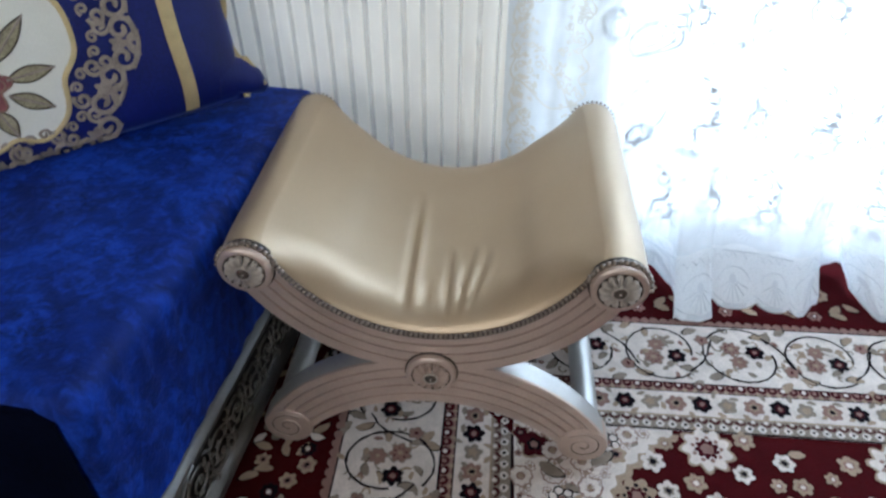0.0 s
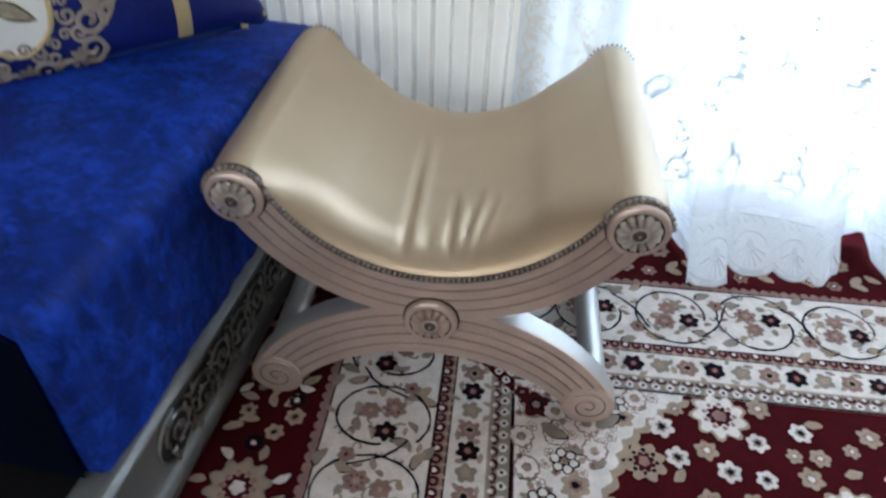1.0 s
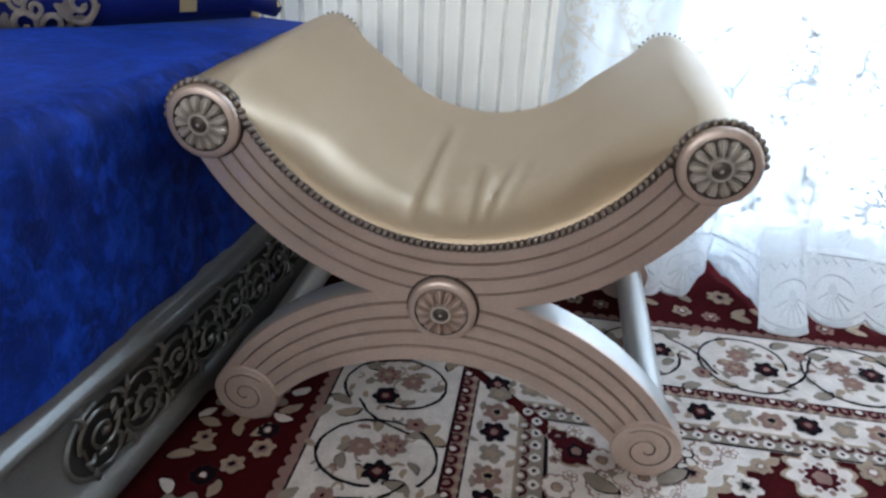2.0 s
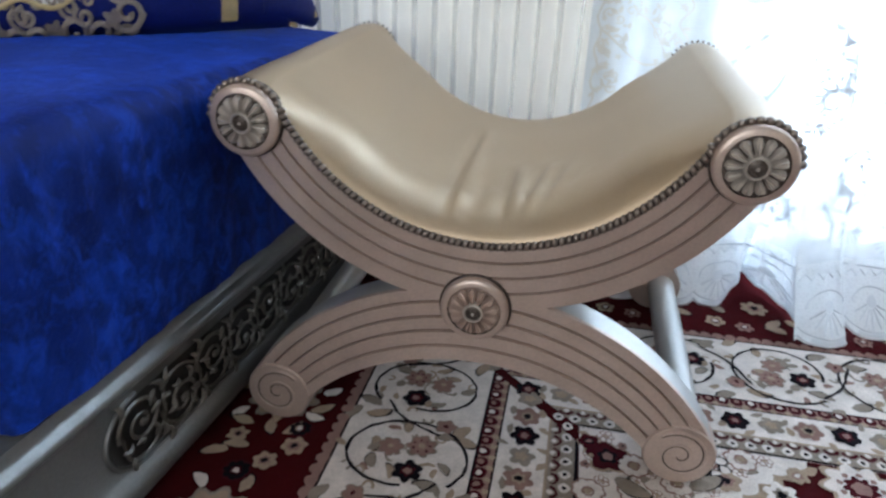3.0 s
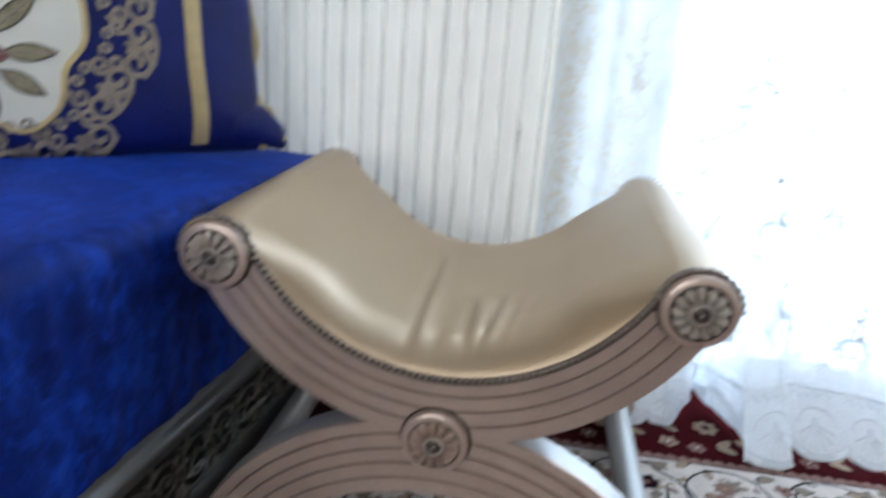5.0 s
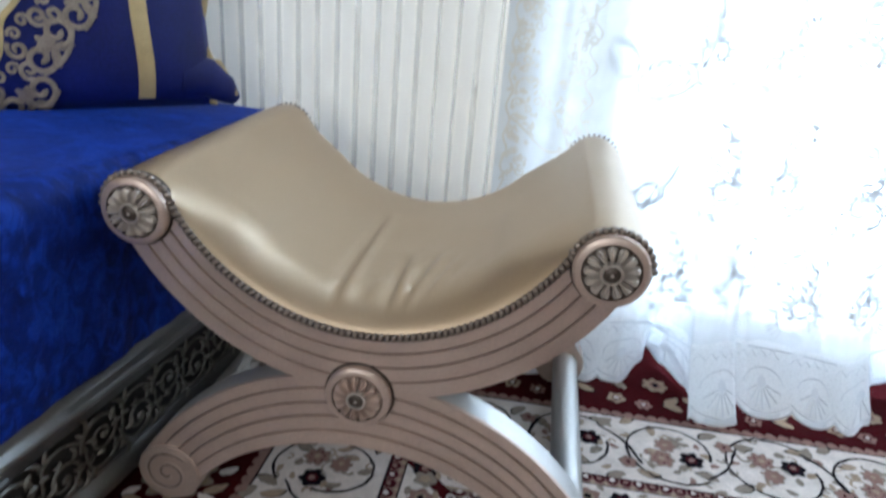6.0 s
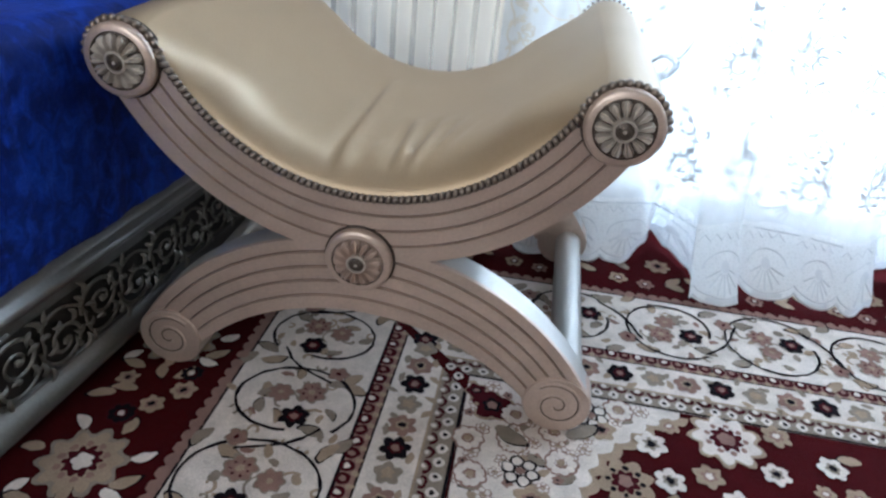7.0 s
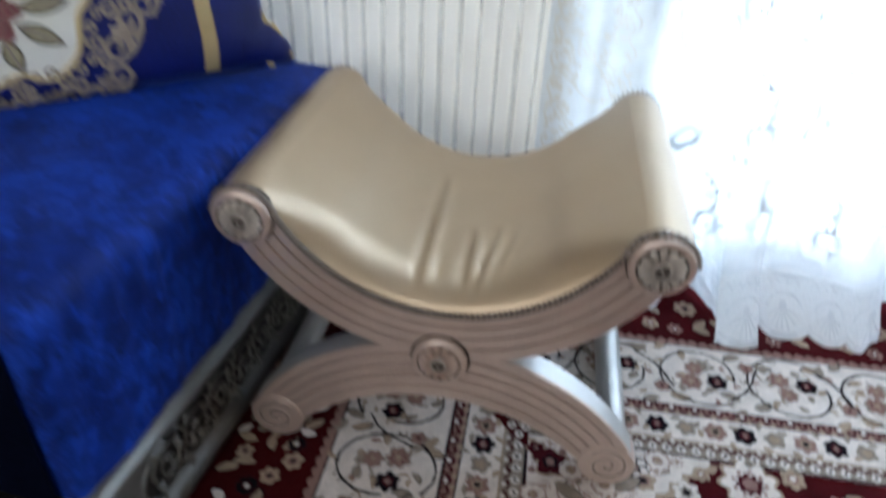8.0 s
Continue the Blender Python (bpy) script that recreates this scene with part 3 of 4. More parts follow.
def pillow():
    pl = thing("cushion", "navy blue cushion with ivory rose medallion and gold ribbons", "cushion")
    pl.matrix_world = Matrix.Translation((-0.795, 0.181, 0.468)) @ Matrix.Rotation(radians(42), 4, "Z") @ Matrix.Rotation(radians(-14), 4, "X")
    bm = bmesh.new()
    for s in (-1, 1):
        rows = [[Vector((x * PIL_W / 2, s * pillow_front(x, z), z * PIL_H)) for x in (-1 + 2 * i / 60 for i in range(61))] for z in (k / 36 for k in range(37))]
        grid(bm, rows)
    bmesh.ops.remove_doubles(bm, verts=bm.verts, dist=0.0004)
    part("pillow_body", bm, M_PILLOW, pl, angle=80)
    cx, cz = 0.060, 0.210
    # wavy ivory field, edged in gold
    out = []
    for k in range(96):
        a = 2 * math.pi * k / 96
        w = 1 + 0.07 * math.cos(6 * a) - 0.02 * math.cos(12 * a)
        out.append((cx + 0.132 * w * math.cos(a), cz + 0.172 * w * math.sin(a)))
    bm = bmesh.new()
    pillow_patch(bm, out, cx, cz, 0.0025, 10)
    md = part("medallion", bm, M_CREAM, pl, "ivory wavy medallion panel", angle=80)
    bm = bmesh.new()
    pillow_line(bm, out + out[:1], 0.0045, 0.003)
    part("medallion_edge", bm, M_GOLD, md)
    # scrolls round it
    for k in range(16):
        a = 2 * math.pi * (k + 0.5) / 16
        bm = bmesh.new()
        w = 1 + 0.075 * math.cos(6 * a)
        bx, bz = cx + 0.204 * w * math.cos(a), cz + 0.212 * w * math.sin(a)
        for s in (-1, 1):
            tx, tz = -math.sin(a) * s, math.cos(a) * s
            ox, oz = math.cos(a), math.sin(a)
            c1 = (bx + tx * 0.024 + ox * 0.006, bz + tz * 0.024 + oz * 0.006)
            st = math.atan2(-tz, -tx)
            pillow_line(bm, spiral(c1[0], c1[1], 0.026, st, s * 1.4), 0.0046, 0.0025)
            c2 = (bx + tx * 0.030 - ox * 0.026, bz + tz * 0.030 - oz * 0.026)
            pillow_line(bm, spiral(c2[0], c2[1], 0.015, st + 1.5, -s * 1.3), 0.0036, 0.0025)
            c3 = (bx + tx * 0.012 - ox * 0.040, bz + tz * 0.012 - oz * 0.040)
            pillow_line(bm, spiral(c3[0], c3[1], 0.010, st + 2.5, s * 1.2), 0.0028, 0.0025)
            pillow_line(bm, [(bx + tx * 0.044 * q + ox * (0.034 - 0.014 * q * q), bz + tz * 0.044 * q + oz * (0.034 - 0.014 * q * q)) for q in (i / 8 for i in range(9))], 0.0040, 0.0025)
            pillow_patch(bm, leaf_outline(bx + ox * 0.012, bz + oz * 0.012, a + s * 0.7, 0.034, 0.009), bx + ox * 0.012, bz + oz * 0.012, 0.002, 3)
        pillow_patch(bm, [(bx + 0.013 * math.cos(t) * (1 + 0.25 * math.cos(5 * t)), bz + 0.013 * math.sin(t) * (1 + 0.25 * math.cos(5 * t))) for t in (2 * math.pi * i / 30 for i in range(30))], bx, bz, 0.0035, 3)
        part("embroidered_scroll", bm, M_EMB, pl, "" if k else "taupe and gold embroidered scrollwork")
    # rose with leaves
    bm = bmesh.new()
    for r, n, ph in ((0.050, 6, 0.0), (0.038, 5, 0.5), (0.024, 4, 0.2), (0.012, 3, 0.7)):
        o = [(cx - 0.020 + r * (0.82 + 0.18 * math.cos(n * t + ph)) * math.cos(t), cz - 0.060 + r * (0.82 + 0.18 * math.cos(n * t + ph)) * math.sin(t)) for t in (2 * math.pi * i / 40 for i in range(40))]
        pillow_patch(bm, o, cx - 0.020, cz - 0.060, 0.0045 + 0.05 * (0.05 - r), 3)
        pillow_line(bm, o + o[:1], 0.0016, 0.005 + 0.05 * (0.05 - r), mi=1)
    part("rose", bm, [M_ROSE, M_ROSEP], md, "dusky red embroidered rose")
    for an, ln in ((0.05, 0.075), (-0.55, 0.070), (0.75, 0.095), (1.45, 0.085), (2.2, 0.08), (3.0, 0.06), (-1.3, 0.055)):
        bm = bmesh.new()
        lx, lz = cx - 0.020 + 0.042 * math.cos(an), cz - 0.060 + 0.042 * math.sin(an)
        o = leaf_outline(lx, lz, an, ln, 0.015)
        pillow_patch(bm, o, lx + ln * 0.45 * math.cos(an), lz + ln * 0.45 * math.sin(an), 0.004, 4)
        pillow_line(bm, [(lx, lz), (lx + ln * math.cos(an), lz + ln * math.sin(an))], 0.0018, 0.005, mi=1)
        pillow_line(bm, o + o[:1], 0.0014, 0.0045, mi=2)
        part("leaf", bm, [M_LEAF, M_EMB, M_BLACKISH], md)
    for s in (-1, 1):
        bm = bmesh.new()
        xb = s * (PIL_W / 2 - 0.125)
        rows = [[on_pillow(xb + d + 0.004 * noise.noise(Vector((z * 9, s, 0))), z, 0.002 + 0.0015 * (1 - abs(d) / 0.014)) for d in (-0.014, -0.007, 0, 0.007, 0.014)] for z in (0.012 + (PIL_H - 0.024) * i / 50 for i in range(51))]
        grid(bm, rows)
        part("gold_band", bm, M_GOLD, pl, "flat gold ribbon band" if s > 0 else "")
        # flange with gold piping and a tied corner
        bm = bmesh.new()
        edge = [Vector((s * (PIL_W / 2 - 0.004 + 0.010 * math.sin(z * 21) * (1 - z)), -0.003 + 0.006 * math.sin(z * 35), z * PIL_H)) for z in (i / 60 for i in range(61))]
        tube(bm, edge, 0.0075, 6, flat=0.6, normal=(0, -1, 0))
        part("piping", bm, M_GOLD, pl, "crinkled gold edge piping" if s > 0 else "")
        bm = bmesh.new()
        c = Vector((s * (PIL_W / 2 - 0.003), -0.008, 0.075))
        tube(bm, [c, c + Vector((s * 0.014, -0.004, 0.000)), c + Vector((s * 0.028, 0, -0.024)), c + Vector((s * 0.044, 0.002, -0.060))], lambda q: 0.009 - 0.005 * q, 8, flat=0.55, normal=(0, -1, 0))
        bmesh.ops.create_icosphere(bm, subdivisions=2, radius=0.013, matrix=Matrix.Translation(c) @ Matrix.Diagonal((1.2, 0.7, 0.8, 1)))
        part("tassel_knot", bm, M_GOLD, pl)
        bm = bmesh.new()
        tube(bm, [(s * (PIL_W / 2 - 0.06), -0.012, 0.055), (s * (PIL_W / 2 - 0.01), -0.01, 0.048), (s * (PIL_W / 2 + 0.022), 0.0, 0.026), (s * (PIL_W / 2 + 0.042), 0.004, 0.006)], lambda q: 0.044 * math.sqrt(1 - 0.93 * q), 12, flat=0.6, normal=(0, -1, 0))
        part("gathered_corner", bm, M_PILLOW, pl, angle=80)
    return pl


PILLOW = pillow()

# ---- carpet ----
CARPET_LEVEL = 0.00035
PAT = {}
COUNT = [0]


def poly(m, pts, level):
    b = PAT.setdefault(m.name, (m, [], []))
    n = len(b[1])
    for x, y in pts:
        d = noise.noise_vector(Vector((x * 160, y * 160, 0.5)))
        b[1].append((x + 0.0022 * d.x, y + 0.0022 * d.y, -0.0008 + CARPET_LEVEL * level + 0.000003 * (COUNT[0] % 97)))
    COUNT[0] += 1
    b[2].append(tuple(range(n, n + len(pts))))


def ribbon(m, pts, w, level):
    P = [Vector((x, y)) for x, y in pts]
    L, R = [], []
    for i, p in enumerate(P):
        t = (P[min(i + 1, len(P) - 1)] - P[max(i - 1, 0)]).normalized()
        d = Vector((-t.y, t.x)) * w / 2
        L.append(p + d)
        R.append(p - d)
    for i in range(len(P) - 1):
        poly(m, [L[i], L[i + 1], R[i + 1], R[i]], level)


def blob(cx, cy, r, n, depth, ph=0.0, seg=None, sx=1.0, sy=1.0):
    seg = seg or max(18, n * 5)
    return [(cx + sx * r * (1 - depth + depth * abs(math.cos(n * (a - ph) / 2))) * math.cos(a), cy + sy * r * (1 - depth + depth * abs(math.cos(n * (a - ph) / 2))) * math.sin(a)) for a in (2 * math.pi * k / seg for k in range(seg))]


def leaf2(cx, cy, an, ln, w, m, level, bend=0.5):
    top, bot = [], []
    x, y, a = cx, cy, an
    for k in range(7):
        q = k / 6
        ww = w * math.sin(math.pi * min(0.98, 0.06 + 0.9 * q)) ** 0.8
        top.append((x - ww * math.sin(a), y + ww * math.cos(a)))
        bot.append((x + ww * math.sin(a), y - ww * math.cos(a)))
        x, y, a = x + ln / 6 * math.cos(a), y + ln / 6 * math.sin(a), a + bend / 6
    poly(m, top + bot[::-1], level)
    if ln > 0.024:
        poly(M_BLACK, [(px + (px - cx) * 0.10, py + (py - cy) * 0.10) for px, py in (top + bot[::-1])], level - 0.45)


def flower(cx, cy, r, petal, heart, n=6, level=4, ring=None, dots=None, ph=None, edge=None):
    ph = random.uniform(0, 6) if ph is None else ph
    if edge:
        poly(edge, blob(cx, cy, r * 1.13, n, 0.30, ph), level - 1)
    poly(petal, blob(cx, cy, r, n, 0.32, ph), level)
    if ring:
        poly(ring, blob(cx, cy, r * 0.50, n, 0.35, ph), level + 1)
    poly(heart, blob(cx, cy, r * 0.27, 5, 0.2, ph), level + 2)
    if dots:
        for k in range(n):
            a = ph + 2 * math.pi * (k + 0.5) / n
            poly(dots, blob(cx + r * 0.55 * math.cos(a), cy + r * 0.55 * math.sin(a), r * 0.10, 3, 0.1, 0, 8), level + 1)


def open_flower(cx, cy, r, line, heart, fill, n=6, level=4):
    """Outlined petals round a heart."""
    ph = random.uniform(0, 6)
    for k in range(n):
        a = ph + 2 * math.pi * k / n
        px, py = cx + r * 0.62 * math.cos(a), cy + r * 0.62 * math.sin(a)
        poly(line, blob(px, py, r * 0.40, 3, 0.05, 0, 12), level)
        poly(fill, blob(px, py, r * 0.27, 3, 0.05, 0, 12), level + 1)
    poly(heart, blob(cx, cy, r * 0.26, 4, 0.1, 0, 10), level + 2)


def rect(m, fr, s0, s1, t0, t1, level):
    poly(m, [fr(s0, t0), fr(s1, t0), fr(s1, t1), fr(s0, t1)], level)


def frame_side(s, t):      # s runs towards the viewer, t across, outer edge 0
    return -0.18 + t, 0.38 - s


def frame_window(s, t):    # s runs along the window
    return -0.18 + s, 0.38 - t * 0.895


def border(fr, s0, s1, flip, circle0, pitch, dark0, dpitch, mitre):
    """One side of the ivory border with its vine, chains and flower row."""
    # ground, strip by strip, cut on the mitre
    def strip(m, t0, t1, level):
        poly(m, [fr(t0, t0), fr(s1, t0), fr(s1, t1), fr(t1, t1)], level)
    strip(M_IVORY, 0.0, 0.330, 0)
    strip(M_ROSEP, -0.010, 0.0, 1)
    strip(M_BLACK, 0.0, 0.0035, 1)
    strip(M_BLACK, 0.193, 0.197, 1)
    strip(M_ROSEP, 0.197, 0.219, 1)
    strip(M_BLACK, 0.219, 0.222, 1)
    strip(M_BEIGE, 0.287, 0.291, 1)
    strip(M_GREY, 0.291, 0.326, 1)
    strip(M_BLACK, 0.326, 0.330, 2)
    # scalloped outer edging
    s = 0.0
    while s < s1:
        x, y = fr(s, -0.008)
        poly(M_ROSEP, blob(x, y, 0.0095, 3, 0.1, 0, 10), 2)
        s += 0.021
    # zigzag chain
    s = 0.21
    k_ = 0
    while s < s1:
        poly(M_DARKRED, blob(*fr(s, 0.2035), 0.0098, 3, 0.05, 0, 12), 2)
        poly(M_ROSEP if k_ % 2 else M_IVORY, blob(*fr(s, 0.2025), 0.0046, 3, 0.05, 0, 10), 3)
        k_ += 1
        poly(M_BEIGE, blob(*fr(s + 0.0105, 0.2155), 0.0050, 3, 0.05, 0, 10), 2)
        s += 0.021
    # dotted inner chain
    s = 0.30
    while s < s1:
        x, y = fr(s, 0.314)
        poly(M_IVORY, blob(x, y, 0.0085, 4, 0.15, 0, 12), 2)
        poly(M_BLACK, blob(x, y, 0.0036, 3, 0.1, 0, 8), 3)
        arc = [fr(s + 0.011 + 0.009 * math.cos(a), 0.296 + 0.009 * math.sin(a)) for a in (math.pi * k / 8 for k in range(9))]
        ribbon(M_DARKRED, arc, 0.0042, 3)
        poly(M_IVORY, blob(*fr(s + 0.011, 0.296), 0.0042, 3, 0.1, 0, 8), 3)
        s += 0.0245
    # row of flowers
    k = 0
    s = dark0
    while s > 0.24:
        s -= dpitch / 3
        k -= 1
    while s < s1:
        x, y = fr(s, 0.255)
        kind = k % 3
        if s > 0.24:
            if kind == 0:
                flower(x, y, 0.0215, M_BLACK, M_ROSEP, 6, 3, edge=None, ring=M_DARKRED)
            elif kind == 1:
                flower(x, y, 0.0195, M_GREY, M_BEIGE, 5, 3, ring=M_BEIGE)
            else:
                flower(x, y, 0.0215, M_ROSEP, M_BLACK, 6, 3, ring=M_BEIGE)
            for sg in (-1, 1):
                lx, ly = fr(s + dpitch / 6, 0.255 + sg * 0.020)
                leaf2(lx, ly, random.uniform(0, 6), 0.020, 0.005, M_BEIGE if sg > 0 else M_GREY, 2)
        s += dpitch / 3
        k += 1
    # vine with round tendrils
    k = 0
    s = circle0
    while s > 0.15:
        s -= pitch
        k -= 1
    while s < s1:
        sg = 1 if k % 2 == 0 else -1
        tc = 0.098
        tf = 1.10 if flip else 1.27
        R = pitch * 0.455 + 0.004 * math.sin(k * 1.7)
        if s > 0.10:
            pts = [fr(s + R * (1 - 0.24 * q ** 3) * math.cos(a) * 1.03, tc + R * (1 - 0.24 * q ** 3) * math.sin(a) * tf) for q, a in ((i / 40, sg * (0.9 + 5.5 * i / 40)) for i in range(41))]
            ribbon(M_BLACK, pts, 0.0044, 3)
            for q0, cr in ((0.9, 0.020), (2.6, 0.017), (4.3, 0.019)):
                x, y = fr(s + R * 0.62 * math.cos(q0 + k), tc + R * 0.62 * math.sin(q0 + k))
                ribbon(M_BEIGE if cr > 0.018 else M_GREY, [(x + cr * (1 - 0.13 * i) * math.cos(q0 + 0.55 * i), y + cr * (1 - 0.13 * i) * math.sin(q0 + 0.55 * i)) for i in range(7)], 0.0046, 2)
            link = catmull([(*p, 0) for p in (fr(s + R * 0.62, tc + sg * R * 0.78), fr(s + pitch * 0.5, tc + sg * 0.02), fr(s + pitch - R * 0.75, tc - sg * R * 0.62))], 8)
            ribbon(M_BLACK, [(p.x, p.y) for p in link], 0.0045, 3)
            f = lambda ds, dt: fr(s + ds, tc + dt * sg)
            x, y = f(0.028, 0.012)
            flower(x, y, 0.0215, M_BLACK, M_ROSEP, 6, 4, ring=M_DARKRED)
            x, y = f(-0.022, 0.020)
            flower(x, y, 0.021, M_ROSEP, M_BEIGE, 7, 4, edge=M_GREY, dots=M_DARKRED)
            x, y = f(-0.012, -0.022)
            flower(x, y, 0.018, M_ROSEP, M_BEIGE, 7, 5, edge=M_GREY)
            for ds, dt, c in ((0.03, -0.035, M_GREY), (-0.045, -0.005, M_BEIGE), (0.005, 0.048, M_GREY), (0.045, -0.008, M_BEIGE), (-0.03, -0.048, M_BEIGE), (0.0, -0.052, M_GREY), (-0.045, 0.035, M_GREY)):
                x, y = f(ds, dt)
                leaf2(x, y, random.uniform(0, 6.3), random.uniform(0.018, 0.030), random.uniform(0.005, 0.008), c, 3, random.uniform(-1.4, 1.4))
            for _ in range(13):
                # small curls and buds that fill the ground
                q0, rr = random.uniform(0, 6.28), R * random.uniform(0.45, 1.25)
                cr = random.uniform(0.007, 0.012)
                x, y = fr(s + rr * math.cos(q0), min(0.180, max(0.014, tc + rr * tf * math.sin(q0))))
                if random.random() < 0.55:
                    ribbon(random.choice((M_BEIGE, M_GREY)), [(x + cr * (1 - 0.10 * i) * math.cos(q0 + 0.6 * i), y + cr * (1 - 0.10 * i) * math.sin(q0 + 0.6 * i)) for i in range(8)], 0.0040, 2)
                else:
                    leaf2(x, y, random.uniform(0, 6.3), random.uniform(0.014, 0.022), 0.005, random.choice((M_GREY, M_BEIGE, M_ROSEP)), 2, 1.2)
            x, y = f(0.0, -0.010)
            ribbon(M_GREY, [(x + 0.016 * math.cos(a) * (1 - 0.1 * a / 4), y + 0.016 * math.sin(a)) for a in (0.3 + 0.42 * i for i in range(11))], 0.0035, 3)
            for ds, dt, ang in ((pitch * 0.5, 0.075, 0.3), (pitch * 0.5 - 0.02, 0.060, 2.4), (pitch * 0.5, -0.080, 3.6), (pitch * 0.5 + 0.02, -0.062, 5.4), (pitch * 0.42, 0.085, 4.0)):
                x, y = f(ds, dt)
                leaf2(x, y, ang + random.uniform(-0.4, 0.4), 0.036, 0.009, M_BEIGE if random.random() < 0.55 else M_GREY, 2, 0.9)
            x, y = f(pitch * 0.5 + 0.006, -0.045)
            flower(x, y, 0.015, M_ROSEP, M_DARKRED, 5, 4, edge=M_GREY)
        s += pitch
        k += 1


def spandrel_edge(n=90):
    base = catmull([(0.46, 0.084, 0), (0.415, 0.055, 0), (0.375, 0.015, 0), (0.335, -0.03, 0), (0.315, -0.085, 0), (0.285, -0.145, 0), (0.245, -0.20, 0), (0.215, -0.27, 0), (0.151, -0.36, 0)], 12)
    out = []
    for i, p in enumerate(base):
        t = base[min(i + 1, len(base) - 1)] - base[max(i - 1, 0)]
        d = Vector((t.y, -t.x, 0)).normalized()
        q = p + d * (-0.010 * abs(math.sin(i * math.pi / 7.0)))
        out.append((q.x, q.y))
    return out


def carpet():
    rnd = random.Random(11)
    random.seed(5)
    cp = thing("carpet", "oriental carpet with dark red field and ivory floral border", "carpet")
    bm = bmesh.new()
    box(bm, -0.42, 1.9, -2.3, 0.845, -0.013, -0.0009, 0.004)
    part("ground_weave", bm, M_RED, cp)
    border(frame_side, 0, 2.3, False, 0.412, 0.150, 0.335, 0.127, True)
    border(frame_window, 0, 2.05, True, 0.655, 0.170, 0.557, 0.153, True)
    # corner field, ivory with a scalloped edge
    edge = spandrel_edge()
    poly(M_BEIGE, [(0.151, 0.084)] + [(x + 0.011, y - 0.009) for x, y in edge], 0)
    poly(M_IVORY, [(0.151, 0.084)] + edge, 1)
    for x, y, r in ((0.19, 0.03, 0.030), (0.165, 0.055, 0.016)):
        flower(x, y, r, M_DARKRED, M_ROSEP, 5, 3, edge=M_BEIGE, ring=M_BLACK)
    for x, y in ((0.238, -0.081), (0.20, -0.16), (0.33, 0.045), (0.27, 0.058)):
        open_flower(x, y, 0.026, M_BLACK, M_ROSEP, M_IVORY, 6, 3)
    for x, y in ((0.28, 0.0), (0.225, 0.02), (0.225, -0.03), (0.165, -0.04), (0.175, -0.10), (0.29, -0.055), (0.165, -0.21), (0.37, 0.066)):
        open_flower(x, y, 0.023, M_ROSEP, M_BEIGE, M_IVORY, 9, 3)
        leaf2(x + 0.02, y - 0.018, rnd.uniform(0, 6), 0.03, 0.008, M_GREY, 2)
    for x, y, r in ((0.344, 0.020, 0.022), (0.255, -0.125, 0.026), (0.265, 0.03, 0.016), (0.20, -0.235, 0.025)):
        flower(x, y, r, M_BEIGE, M_BLACK, 6, 4, ring=M_ROSEP)
    leaf2(0.20, -0.01, -0.7, 0.05, 0.012, M_GREY, 7)
    leaf2(0.295, -0.005, 0.4, 0.05, 0.011, M_GREY, 7)
    inner = []
    for _ in range(900):
        x, y = rnd.uniform(0.16, 0.42), rnd.uniform(-0.30, 0.075)
        if x < min((ex for ex, ey in edge if abs(ey - y) < 0.02), default=0.17) - 0.016 and all((x - p) ** 2 + (y - q) ** 2 > 0.0185 ** 2 for p, q in inner):
            inner.append((x, y))
            kind = rnd.random()
            if kind < 0.5:
                open_flower(x, y, rnd.uniform(0.009, 0.013), M_ROSEP, M_BEIGE, M_IVORY, 6, 2)
            elif kind < 0.8:
                leaf2(x, y, rnd.uniform(0, 6), 0.020, 0.006, M_BEIGE if kind < 0.65 else M_GREY, 2)
            else:
                flower(x, y, 0.008, M_ROSEP, M_BLACK, 5, 2)
    # red field
    spots = []

    def free(x, y, r):
        return all((x - a) ** 2 + (y - b) ** 2 > (r + c + 0.006) ** 2 for a, b, c in spots)
    big = [(0.518, 0.045, 0.048), (0.372, -0.066, 0.040), (0.86, 0.03, 0.05), (0.70, -0.13, 0.05), (0.45, -0.25, 0.05), (1.15, -0.06, 0.05)]
    for x, y, r in big:
        spots.append((x, y, r))
        if r > 0.045:
            flower(x, y, r, M_IVORY, M_ROSEP, 9, 3, ring=M_DARKRED, edge=M_BEIGE, dots=M_ROSEP)
        else:
            flower(x, y, r, M_BEIGE, M_ROSEP, 8, 4, ring=M_DARKRED, dots=M_BLACK)
    fixed = [(0.411, 0.010, 0.024), (0.591, 0.070, 0.022), (0.573, -0.005, 0.020), (0.482, -0.030, 0.021), (0.654, 0.025, 0.021), (0.44, 0.052, 0.016), (0.43, -0.05, 0.022)]
    for i, (x, y, r) in enumerate(fixed):
        spots.append((x, y, r))
        flower(x, y, r, M_IVORY if i % 2 == 0 else M_BEIGE, M_BLACK if i % 2 == 0 else M_IVORY, 6, 3, ring=M_GREY if i % 2 == 0 else M_ROSEP)
    edge_x = lambda y: min((x for x, yy in edge if abs(yy - y) < 0.02), default=0.17)
    for _ in range(2600):
        x, y = rnd.uniform(0.17, 1.3), rnd.uniform(-0.75, 0.06)
        r = rnd.choice((0.019, 0.022, 0.024, 0.015))
        if free(x, y, r) and x > edge_x(y) + 0.045:
            spots.append((x, y, r))
            if rnd.random() < 0.16:
                leaf2(x - 0.015, y, rnd.uniform(0, 6), 0.032, 0.009, M_BEIGE, 3)
            else:
                w = rnd.random() < 0.45
                flower(x, y, r, M_IVORY if w else M_BEIGE, M_BLACK if w else M_IVORY, 6, 3, ring=M_GREY if w else M_ROSEP)
